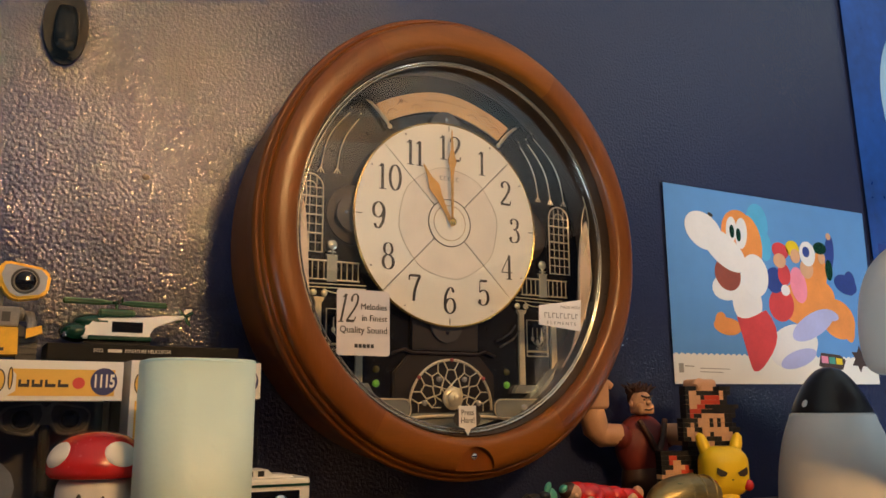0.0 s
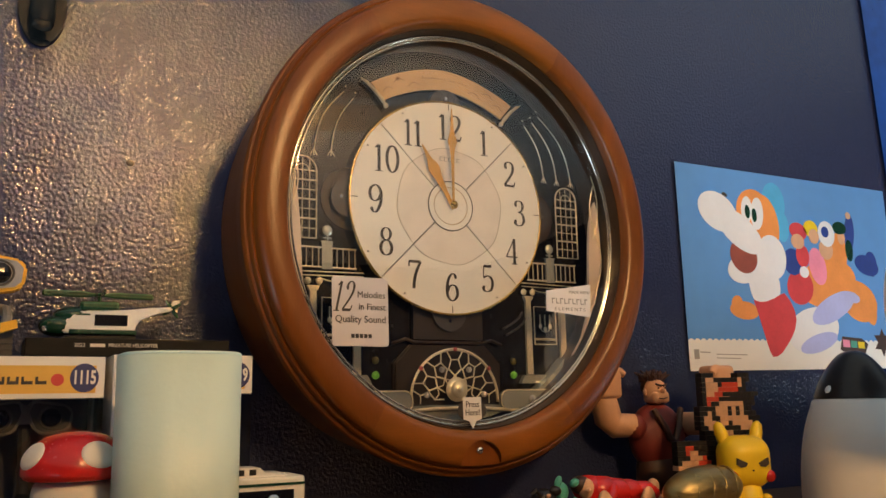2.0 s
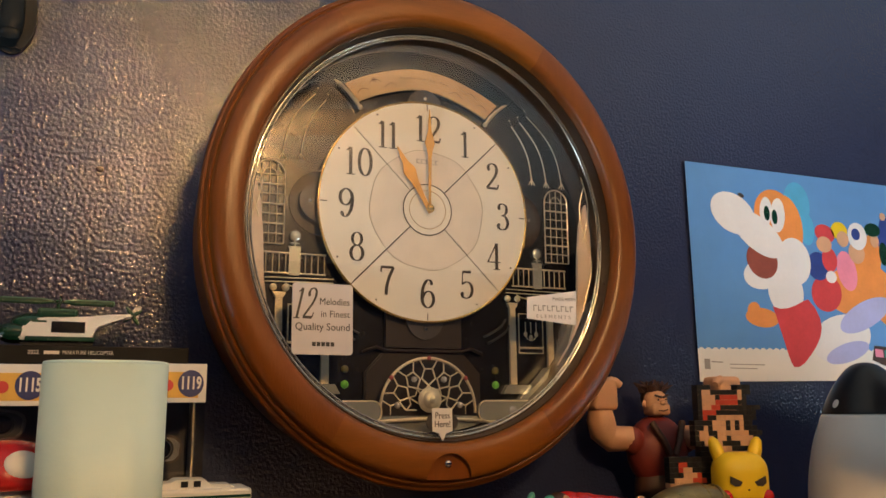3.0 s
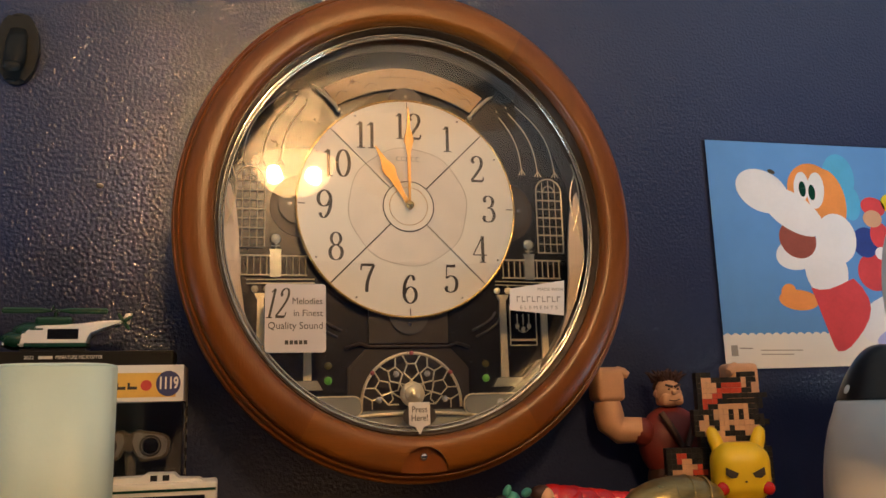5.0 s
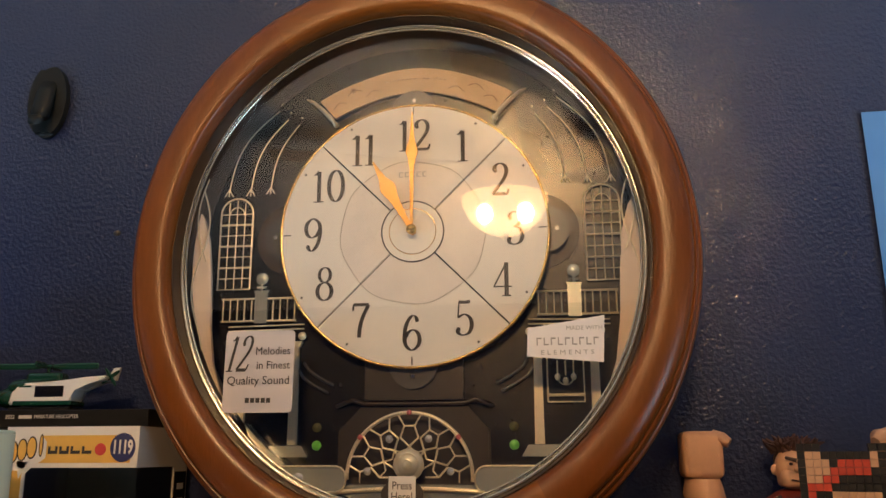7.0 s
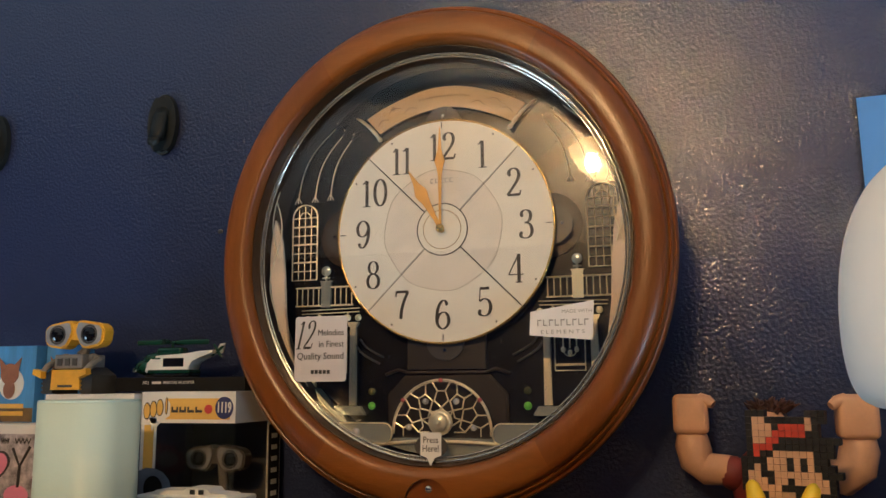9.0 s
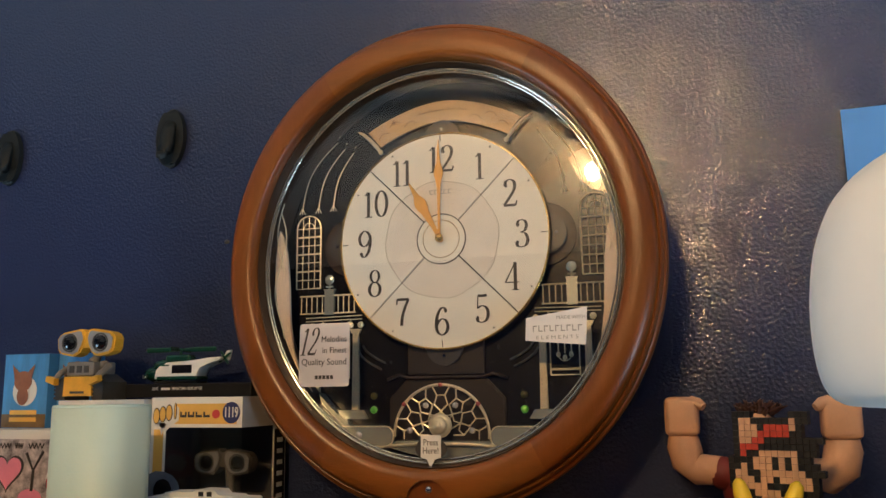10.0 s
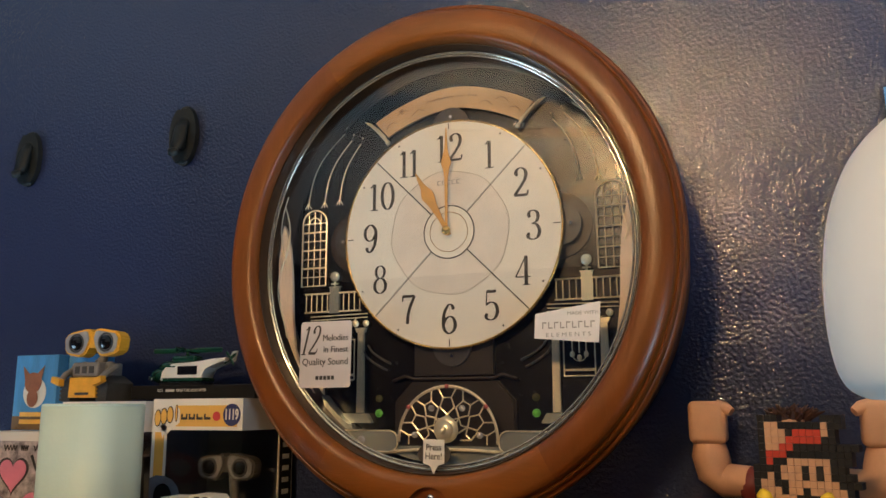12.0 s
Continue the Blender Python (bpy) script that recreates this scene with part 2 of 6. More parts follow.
def lathe(bm, profile, c, n=48, sx=1.0, sy=1.0):
    """Turns a profile of (radius, height) round an upright axis through c."""
    rings = [[bm.verts.new((c[0] + sx * r * math.cos(2 * math.pi * j / n), c[1] + sy * r * math.sin(2 * math.pi * j / n), c[2] + z)) for j in range(n)] for r, z in profile]
    for A, B in zip(rings, rings[1:]):
        for j in range(n):
            bm.faces.new((A[j], A[(j + 1) % n], B[(j + 1) % n], B[j]))
    bm.faces.new(rings[0][::-1])
    bm.faces.new(rings[-1])


def fine(profile, n=5):
    """A smoother line through the points of a profile."""
    p = [profile[0], *profile, profile[-1]]
    out = []
    for a, b, c, d in zip(p, p[1:], p[2:], p[3:]):
        for i in range(n):
            t = i / n
            out.append(tuple(0.5 * (2 * b[k] + (c[k] - a[k]) * t + (2 * a[k] - 5 * b[k] + 4 * c[k] - d[k]) * t * t + (3 * b[k] - a[k] - 3 * c[k] + d[k]) * t ** 3) for k in (0, 1)))
    return out + [profile[-1]]


def prism(bm, pts, y0, y1):
    """A flat outline of (x, z) with its front at y0 and its back at y1."""
    area = sum(a[0] * b[1] - b[0] * a[1] for a, b in zip(pts, [*pts[1:], pts[0]]))
    pts = pts if area > 0 else pts[::-1]
    f = [bm.verts.new((x, y0, z)) for x, z in pts]
    b = [bm.verts.new((x, y1, z)) for x, z in pts]
    bm.faces.new(f)
    bm.faces.new(b[::-1])
    for i in range(len(pts)):
        j = (i + 1) % len(pts)
        bm.faces.new((f[j], f[i], b[i], b[j]))


def ball(bm, c, r, u=16, v=10, turn=None):
    r = r if isinstance(r, (tuple, list)) else (r, r, r)
    m = Matrix.Translation(c) @ (turn or Matrix.Identity(4)) @ Matrix.Diagonal((*r, 1))
    return bmesh.ops.create_uvsphere(bm, u_segments=u, v_segments=v, radius=1, matrix=m)["verts"]


def arc(cx, cz, rx, rz, a0, a1, n=24):
    return [(cx + rx * math.cos(radians(a0 + (a1 - a0) * i / n)), cz + rz * math.sin(radians(a0 + (a1 - a0) * i / n))) for i in range(n + 1)]


def rounded(x0, x1, z0, z1, r, n=6):
    return arc(x1 - r, z1 - r, r, r, 0, 90, n) + arc(x0 + r, z1 - r, r, r, 90, 180, n) + arc(x0 + r, z0 + r, r, r, 180, 270, n) + arc(x1 - r, z0 + r, r, r, 270, 360, n)


def words(bm, body, x, y, z, size, squeeze=1.0, align="CENTER", turn=0.0, depth=0.0003, shear=0.0, bold=0.0):
    """Writing in the built-in font on an upright sheet at depth y, centred on x, z."""
    cu = bpy.data.curves.new("words", "FONT")
    cu.body, cu.size, cu.align_x, cu.align_y, cu.extrude, cu.resolution_u, cu.shear = body, size, align, "CENTER", depth / 2, 3, shear
    cu.offset = bold
    ob = new("words", cu)
    me = bpy.data.meshes.new_from_object(ob.evaluated_get(bpy.context.evaluated_depsgraph_get()))
    bpy.data.objects.remove(ob)
    me.transform(Matrix.Translation((x, y, z)) @ Matrix.Rotation(radians(-turn), 4, "Y") @ Matrix.Rotation(radians(90), 4, "X") @ Matrix.Diagonal((squeeze, 1, 1, 1)))
    bm.from_mesh(me)
    bpy.data.meshes.remove(me)


class Figure:
    """One plain mesh in several colours."""

    def __init__(self):
        self.bm, self.mats = bmesh.new(), [M_BLACK]

    def paint(self, m):
        """Gives the colour to every face that has none yet."""
        if m not in self.mats[1:]:
            self.mats.append(m)
        k = self.mats.index(m, 1)
        for f in self.bm.faces:
            if f.material_index == 0:
                f.material_index = k


# ---- the room ----
def structure(name, label, m, *boxes, category="wall"):
    bm = bmesh.new()
    for b in boxes:
        box(bm, *b)
    return solid(name, bm, m, label, category, "structure", at=(0, 0, 0))


XL, XR, YB, H = -2.0, 2.0, -3.5, 2.44
structure("wall_north", "navy painted wall with a glossy orange-peel texture", M_WALL, (XL - 0.1, XR + 0.1, 0, 0.1, 0, H))
structure("wall_south", "navy painted wall at the back of the room", M_WALL, (XL - 0.1, XR + 0.1, YB - 0.1, YB, 0, H))
# each side wall has an added opening where its fill lamp stands
for _name, _xa, _xb in (("wall_west", XL - 0.1, XL), ("wall_east", XR, XR + 0.1)):
    structure(_name, "navy painted side wall with an added opening for a fill lamp", M_WALL, (_xa, _xb, YB, -1.85, 0, H), (_xa, _xb, -0.85, 0, 0, H), (_xa, _xb, -1.85, -0.85, 0, 0.30), (_xa, _xb, -1.85, -0.85, 1.10, H))
structure("floor", "beige carpeted floor of the room", M_FLOOR, (XL - 0.1, XR + 0.1, YB - 0.1, 0.1, -0.1, 0), category="floor")
structure("ceiling", "plain off-white painted ceiling of the room", M_CEIL, (XL - 0.1, XR + 0.1, YB - 0.1, 0.1, H, H + 0.1), category="ceiling")
# added window frames, unseen, around the two fill lamps
for _name, _x in (("window_1", XL - 0.05), ("window_2", XR + 0.05)):
    _w = thing(_name, (_x, -1.35, 0.30), "added unseen white-framed low side window around a fill lamp", "window", kind="structure")
    for _b in ((-1.85, -1.81, 0.30, 1.10), (-0.89, -0.85, 0.30, 1.10), (-1.81, -0.89, 0.30, 0.34), (-1.81, -0.89, 1.06, 1.10)):
        _bm = bmesh.new()
        box(_bm, _x - 0.025, _x + 0.025, _b[0], _b[1], _b[2], _b[3], 0.004)
        part("window_frame", _bm, M_TRIM, _w)

_bm = bmesh.new()
box(_bm, -0.78, 0.86, -0.40, -0.001, 1.368, 1.395, 0.003)
solid("wall_shelf", _bm, M_SHELF, "dark wooden wall shelf carrying the toys and boxes", "shelf")

# ceiling fan with a two-bulb light bowl
_fan = thing("ceiling_fan", (LAMP.x, LAMP.y, H), "dark bronze ceiling fan with a lit two-bulb glass bowl", "ceiling fan")
_bm = bmesh.new()
lathe(_bm, [(0.012, 0), (0.10, 0), (0.112, -0.012), (0.115, -0.05), (0.115, -0.085), (0.08, -0.108), (0.05, -0.118), (0.03, -0.118)], (LAMP.x, LAMP.y, H))
smooth(_bm)
part("motor_housing", _bm, M_BRONZE, _fan)
for _k in range(5):
    _bm = bmesh.new()
    box(_bm, 0.12, 0.62, -0.06, 0.06, -0.004, 0.004, 0.003)
    bmesh.ops.transform(_bm, matrix=Matrix.Translation((LAMP.x, LAMP.y, H - 0.075)) @ Matrix.Rotation(radians(20 + 72 * _k), 4, "Z") @ Matrix.Rotation(radians(12), 4, "X"), verts=_bm.verts)
    part("blade", _bm, M_BLADE, _fan, "pale maple fan blade")
for _s in (-1, 1):
    _bm = bmesh.new()
    ball(_bm, LAMP + Vector((_s * 0.054, 0, 0)), (0.020, 0.020, 0.025), 20, 12)
    smooth(_bm)
    part("bulb", _bm, M_BULB, _fan, "glowing warm bulb")
    _bm = bmesh.new()
    tube(_bm, [LAMP + Vector((_s * 0.050, 0, 0.024)), LAMP + Vector((_s * 0.025, 0, 0.06)), LAMP + Vector((_s * 0.02, 0, 0.085))], 0.011, 12)
    part("socket", _bm, M_BRONZE, _fan)
_bm = bmesh.new()
_prof = [(0.006, -0.060), (0.036, -0.055), (0.066, -0.041), (0.094, -0.014), (0.111, 0.019), (0.117, 0.036)]
_rings = [[_bm.verts.new((LAMP.x + r * math.cos(2 * math.pi * j / 48), LAMP.y + r * math.sin(2 * math.pi * j / 48), LAMP.z + z)) for j in range(48)] for r, z in _prof]
for _A, _B in zip(_rings, _rings[1:]):
    for _j in range(48):
        _bm.faces.new((_A[_j], _A[(_j + 1) % 48], _B[(_j + 1) % 48], _B[_j]))
smooth(_bm)
part("glass_bowl", _bm, M_BOWL, _fan, "warm lit frosted glass bowl")
_bm = bmesh.new()
lathe(_bm, [(0.004, -0.068), (0.007, -0.064), (0.007, -0.060), (0.003, -0.059)], LAMP, 16)
part("finial", _bm, M_BRONZE, _fan)

# ---- the clock ----
LEAN = -0.029                  # the glass leans back at its top
CZ = 1.70                      # height of the dial's centre
FZ, AI, BI, AO, BO = 1.676, 0.1785, 0.190, 0.2145, 0.2315
clock = thing("wall_clock", (0, 0, FZ - BO), "large oval wooden musical wall clock with a cream dial behind glass", "clock")


def ring(bm, profile, n=128):
    """A closed moulding round the oval: profile of (share of the way outwards, depth)."""
    rings = []
    for j in range(n):
        c, s = math.cos(2 * math.pi * j / n), math.sin(2 * math.pi * j / n)
        rings.append([bm.verts.new(((AI + (AO - AI) * f) * c, y, FZ + (BI + (BO - BI) * f) * s)) for f, y in profile])
    for A, B in zip(rings, rings[1:] + rings[:1]):
        for i in range(len(profile)):
            k = (i + 1) % len(profile)
            bm.faces.new((A[i], B[i], B[k], A[k]))


_bm = bmesh.new()
ring(_bm, [(0.0, -0.090), (0.0, -0.1130), (0.012, -0.1175), (0.035, -0.1215), (0.065, -0.1242), (0.105, -0.1256), (0.20, -0.1264), (0.35, -0.1268), (0.50, -0.1264), (0.63, -0.1250), (0.71, -0.1232), (0.755, -0.1208), (0.775, -0.1178), (0.782, -0.1158), (0.80, -0.1150), (0.835, -0.1156), (0.868, -0.1146), (0.890, -0.1122),
           (0.897, -0.1100), (0.915, -0.1092), (0.955, -0.1090), (0.985, -0.1072), (1.0, -0.1040), (0.995, -0.1000), (0.955, -0.0960), (0.90, -0.0900), (0.86, -0.0700), (0.80, -0.0300), (0.72, -0.0010), (0.2, -0.0010), (0.2, -0.0900)])
bmesh.ops.recalc_face_normals(_bm, faces=_bm.faces)
smooth(_bm, 50)
for _f in _bm.faces:
    _c = _f.calc_center_median()
    _f.material_index = 1 if abs(_c.x) < 0.56 * abs(_c.z - FZ) else 0
part("frame", _bm, [M_WOOD, M_WOOD2], clock, "satin brown wooden frame with stepped mouldings")


def oval(f, n=96):
    return [(AI * f * math.cos(2 * math.pi * j / n), FZ + BI * f * math.sin(2 * math.pi * j / n)) for j in range(n)]


_bm = bmesh.new()
ring(_bm, [(-0.07, -0.064), (-0.055, -0.1035), (-0.02, -0.1165), (0.0, -0.1165), (0.19, -0.0895), (0.19, -0.064)])
bmesh.ops.recalc_face_normals(_bm, faces=_bm.faces)
smooth(_bm, 60)
part("inner_collar", _bm, M_COLLAR, clock, "dark inner collar")
_bm = bmesh.new()
prism(_bm, oval(0.998), -0.064, -0.050)
back = part("back_plate", _bm, M_BLACKPLATE, clock, "glossy black inner plate")
_bm = bmesh.new()
for _f, _y, _r in ((0.980, -0.1045, 0.0021), (0.962, -0.1062, 0.0010)):
    tube(_bm, [(x, _y, z) for x, z in oval(_f, 128)], _r, 8, True)
smooth(_bm, 80)
part("glass_rim", _bm, M_RIM, clock, "bright bevelled rim of the glass")
_bm = bmesh.new()
prism(_bm, oval(0.978), -0.1055, -0.1045)
for _v in _bm.verts:
    _v.co.y += LEAN * (FZ - _v.co.z)
glass = part("glass", _bm, M_GLASS, clock, "clear glass cover")
glass.visible_shadow = False

# cream side panels
for _s in (-1, 1):
    _bm = bmesh.new()
    _out = [(_s * AI * 0.97 * math.cos(radians(a)), FZ + BI * 0.97 * math.sin(radians(a))) for a in range(-41, 14, 3)]
    _in = [(0.1655, 1.712), (0.1605, 1.694), (0.1575, 1.665), (0.1555, 1.625), (0.1515, 1.596), (0.1440, 1.574)]
    prism(_bm, _out + [(_s * x, z) for x, z in _in], -0.0905, -0.087)
    part("side_panel", _bm, M_CREAM, clock, "cream curtain-like side panel")
    _bm = bmesh.new()
    tube(_bm, [(_s * (0.1665 - 0.006 * math.sin(k * 0.5)), -0.0915, 1.735 - 0.0085 * k) for k in range(16)], 0.0007, 5)
    tube(_bm, [(_s * (0.1600 + 0.010 * math.sin(0.3 + k * 0.33)), -0.0925, 1.745 - 0.0085 * k) for k in range(9)], 0.0007, 5)
    part("curved_wire", _bm, M_SILVER, clock)

# dial: four petals, a hub and a rim
DR, DY = 0.1065, -0.0770


def sector(mid, r0, r1, gap=0.0011, n=18):
    """A quarter ring about the dial's centre, its seams bowed a little."""
    pts = []
    for r, rev in ((r1, False), (r0, True)):
        d = math.degrees(gap / 2 / r)
        run = [mid - 45 + d + (90 - 2 * d) * i / n for i in range(n + 1)]
        pts += [(r * math.cos(radians(a)), CZ + r * math.sin(radians(a))) for a in (run[::-1] if rev else run)]
    return pts


for _mid in (0, 90, 180, 270):
    _bm = bmesh.new()
    prism(_bm, sector(_mid, 0.0250, DR), DY, DY + 0.003)
    petal = part("dial_petal", _bm, M_DIAL, clock, "cream quarter of the dial")
    _bm = bmesh.new()
    prism(_bm, sector(_mid, 0.0252, 0.0575, 0.0016), DY - 0.0004, DY + 0.001)
    part("petal_inlay", _bm, M_DIAL2, petal)
_bm = bmesh.new()
tube(_bm, [(DR * math.cos(2 * math.pi * j / 96), DY + 0.0005, CZ + DR * math.sin(2 * math.pi * j / 96)) for j in range(96)], 0.0013, 8, True)
smooth(_bm, 80)
part("dial_rim", _bm, M_GOLD, clock, "thin gold rim")
_bm = bmesh.new()
prism(_bm, arc(0, CZ, 0.0242, 0.0242, 0, 352.5, 47), DY - 0.0008, DY + 0.002)
part("dial_hub", _bm, M_DIAL, clock)
for _r, _t, _m in ((0.0246, 0.0005, M_INK), (0.0185, 0.0003, M_GOLD)):
    _bm = bmesh.new()
    tube(_bm, [(_r * math.cos(2 * math.pi * j / 64), DY - 0.0009, CZ + _r * math.sin(2 * math.pi * j / 64)) for j in range(64)], _t, 6, True)
    part("hub_ring", _bm, _m, clock)
_bm = bmesh.new()
tube(_bm, [((0.0578 + 0.0007 * math.sin(8 * a)) * math.cos(a), DY - 0.0004, CZ + (0.0578 + 0.0007 * math.sin(8 * a)) * math.sin(a)) for a in [2 * math.pi * j / 96 for j in range(96)]], 0.00028, 5, True)
part("inlay_line", _bm, M_INKTAN, clock, "thin tan line round the pearl inlay")
# serif digits drawn with a broad pen: (line of points, weight) in shares of the height
SIX = [(0.45, 0.86), (0.37, 0.98), (0.26, 0.97), (0.13, 0.76), (0.075, 0.44), (0.11, 0.16), (0.28, 0.012), (0.45, 0.12), (0.505, 0.31), (0.45, 0.51), (0.31, 0.59), (0.17, 0.51), (0.095, 0.36)]
DIGITS = {
    "0": [([(0.29 + 0.215 * math.sin(k * 0.3927), 0.5 + 0.485 * math.cos(k * 0.3927)) for k in range(17)], 1)],
    "1": [([(0.29, 0), (0.29, 0.97)], 1), ([(0.14, 0.015), (0.44, 0.015)], 1), ([(0.13, 0.86), (0.21, 0.89), (0.28, 0.97)], 1)],
    "2": [([(0.12, 0.76), (0.15, 0.91), (0.29, 0.985), (0.43, 0.91), (0.475, 0.74), (0.41, 0.53), (0.25, 0.29), (0.07, 0.05)], 1), ([(0.07, 0.045), (0.30, 0.045), (0.50, 0.045)], 2.6), ([(0.50, 0.04), (0.535, 0.20)], 0.5)],
    "3": [([(0.12, 0.80), (0.17, 0.94), (0.29, 0.985), (0.42, 0.92), (0.455, 0.76), (0.39, 0.60), (0.24, 0.54)], 0.95), ([(0.24, 0.54), (0.41, 0.49), (0.495, 0.28), (0.43, 0.08), (0.27, 0.012), (0.13, 0.06), (0.09, 0.19)], 1)],
    "4": [([(0.41, 0.97), (0.05, 0.28)], 0.45), ([(0.05, 0.28), (0.56, 0.28)], 1.2), ([(0.41, 0.98), (0.41, 0.0)], 1), ([(0.28, 0.015), (0.54, 0.015)], 1)],
    "5": [([(0.13, 0.96), (0.30, 0.95), (0.46, 0.97)], 2.6), ([(0.14, 0.96), (0.11, 0.51)], 0.35), ([(0.11, 0.51), (0.28, 0.60), (0.44, 0.52), (0.50, 0.31), (0.43, 0.09), (0.27, 0.012), (0.13, 0.06), (0.09, 0.18)], 1)],
    "6": [(SIX, 1)],
    "7": [([(0.07, 0.95), (0.30, 0.95), (0.52, 0.95)], 2.8), ([(0.075, 0.96), (0.06, 0.77)], 0.5), ([(0.515, 0.95), (0.38, 0.66), (0.28, 0.34), (0.25, 0.0)], 1)],
    "8": [([(0.29 + 0.165 * math.sin(k * 0.3927), 0.765 + 0.22 * math.cos(k * 0.3927)) for k in range(17)], 0.85), ([(0.29 + 0.21 * math.sin(k * 0.3927), 0.275 + 0.262 * math.cos(k * 0.3927)) for k in range(17)], 1)],
    "9": [([(0.58 - x, 1 - z) for x, z in SIX], 1)],
}
ENDS = {"2": [(0.15, 0.76)], "3": [(0.15, 0.80), (0.12, 0.19)], "5": [(0.12, 0.18)], "6": [(0.43, 0.87)], "9": [(0.15, 0.13)]}


def numeral(bm, body, x, y, z, h):
    """Serif figures centred on x, z: upright strokes thick, level ones thin, round ends."""
    adv = 0.40 if "1" in body else 0.58
    layer = 0
    for q, ch in enumerate(body):
        ox = x + h * ((q - (len(body) - 1) / 2) * (0.52 if body in ("10", "12") else adv) - 0.29)
        for pts, weight in DIGITS[ch]:
            run = fine(pts, 6) if len(pts) > 2 else pts
            sides = []
            for k, p in enumerate(run):
                a, b = run[max(0, k - 1)], run[min(len(run) - 1, k + 1)]
                dx, dz = b[0] - a[0], b[1] - a[1]
                d = math.hypot(dx, dz) or 1
                w = weight * (0.017 + 0.042 * abs(dz / d) ** 1.5)
                sides.append(((p[0] - dz / d * w, p[1] + dx / d * w), (p[0] + dz / d * w, p[1] - dx / d * w)))
            layer += 1
            yy = y - 0.00003 * layer
            vs = [[bm.verts.new((ox + h * u, yy, z + h * (v - 0.5))) for u, v in pair] for pair in sides]
            for A, B in zip(vs, vs[1:]):
                f = bm.faces.new((A[0], A[1], B[1], B[0]))
                f.normal_update()
                if f.normal.y > 0:
                    f.normal_flip()
        for u, v in ENDS.get(ch, ()):
            layer += 1
            prism(bm, arc(ox + h * u, z + h * (v - 0.5), 0.058 * h, 0.058 * h, 0, 340, 17), y - 0.00003 * layer, y)


for _h in range(1, 13):
    _a = radians(90 - 30 * _h)
    _bm = bmesh.new()
    numeral(_bm, str(_h), 0.0803 * math.cos(_a), DY - 0.0005, CZ + 0.0803 * math.sin(_a), 0.0268)
    part("numeral", _bm, M_INK, clock)
    _bm = bmesh.new()
    if _h % 3:
        ball(_bm, (0.1015 * math.cos(_a), DY - 0.0002, CZ + 0.1015 * math.sin(_a)), (0.0010, 0.0003, 0.0010), 8, 5)
    else:
        _c, _s = math.cos(_a), math.sin(_a)
        tube(_bm, [(r * _c, DY - 0.0003, CZ + r * _s) for r in (0.0985, 0.1045)], 0.0005, 5)
    part("hour_mark", _bm, M_INK, clock)
# maker's mark as a plain bar
_bm = bmesh.new()
for _k in range(5):
    _x = -0.0095 + 0.00475 * _k
    for _b in ((_x - 0.0017, _x + 0.0017, 0.0016, 0.0021), (_x - 0.0017, _x + 0.0017, -0.0021, -0.0016), (_x - 0.0017, _x - 0.001, -0.0016, 0.0016)):
        box(_bm, _b[0], _b[1], DY - 0.0008, DY - 0.0003, CZ + 0.047 + _b[2], CZ + 0.047 + _b[3])
part("maker_mark", _bm, M_INKGREY, clock)


def pointer(name, turn, outline, y, m):
    bm = bmesh.new()
    pts = [(w, r) for r, w in outline] + [(-w, r) for r, w in outline[::-1]]
    c, s = math.cos(radians(turn)), math.sin(radians(turn))
    prism(bm, [(x * c + z * s, CZ - x * s + z * c) for x, z in pts], y, y + 0.0008)
    return part(name, bm, m, clock, "gold leaf-shaped clock pointer")


pointer("minute_pointer", 0, [(-0.004, 0.0012), (0.012, 0.0012), (0.050, 0.0017), (0.058, 0.0030), (0.0635, 0.0050), (0.067, 0.0044), (0.076, 0.0018), (0.098, 0.0004)], -0.0840, M_GOLDPAINT)
pointer("hour_pointer", -29, [(-0.004, 0.0020), (0.014, 0.0022), (0.031, 0.0040), (0.036, 0.0056), (0.0405, 0.0064), (0.0435, 0.0056), (0.050, 0.0028), (0.066, 0.0005)], -0.0815, M_GOLDPAINT)
_bm = bmesh.new()
ball(_bm, (0, -0.0845, CZ), (0.0042, 0.003, 0.0042))
smooth(_bm)
part("pointer_cap", _bm, M_GOLD, clock)

# dark tabs with a small star at the four quarters
for _k in range(4):
    _c, _s = math.cos(radians(90 * _k)), math.sin(radians(90 * _k))
    for _r, _rad, _y in ((0.100, 0.030, -0.0655), (0.1035, 0.0185, -0.0715)):
        if _rad > 0.02 and _k % 2:
            continue
        _bm = bmesh.new()
        prism(_bm, arc(_r * _c, CZ + _r * _s, _rad, _rad, 0, 350, 35), _y, _y + 0.002)
        tab = part("round_tab", _bm, M_GREYPLATE if _rad < 0.02 else M_RECESS, clock)
    _bm = bmesh.new()
    _px, _pz = 0.1125 * _c, CZ + 0.1125 * _s
    prism(_bm, [(_px + (0.0027 if i % 2 == 0 else 0.0011) * math.sin(radians(36 * i)), _pz + (0.0027 if i % 2 == 0 else 0.0011) * math.cos(radians(36 * i))) for i in range(10)], -0.0728, -0.0715)
    part("star", _bm, M_CHROME, clock)

# scroll banner over the dial, close to the plate
BZ, BY = CZ + 0.003, -0.0690


def scroll(r, a):
    return (r * math.cos(radians(a)), BZ + r * math.sin(radians(a)))


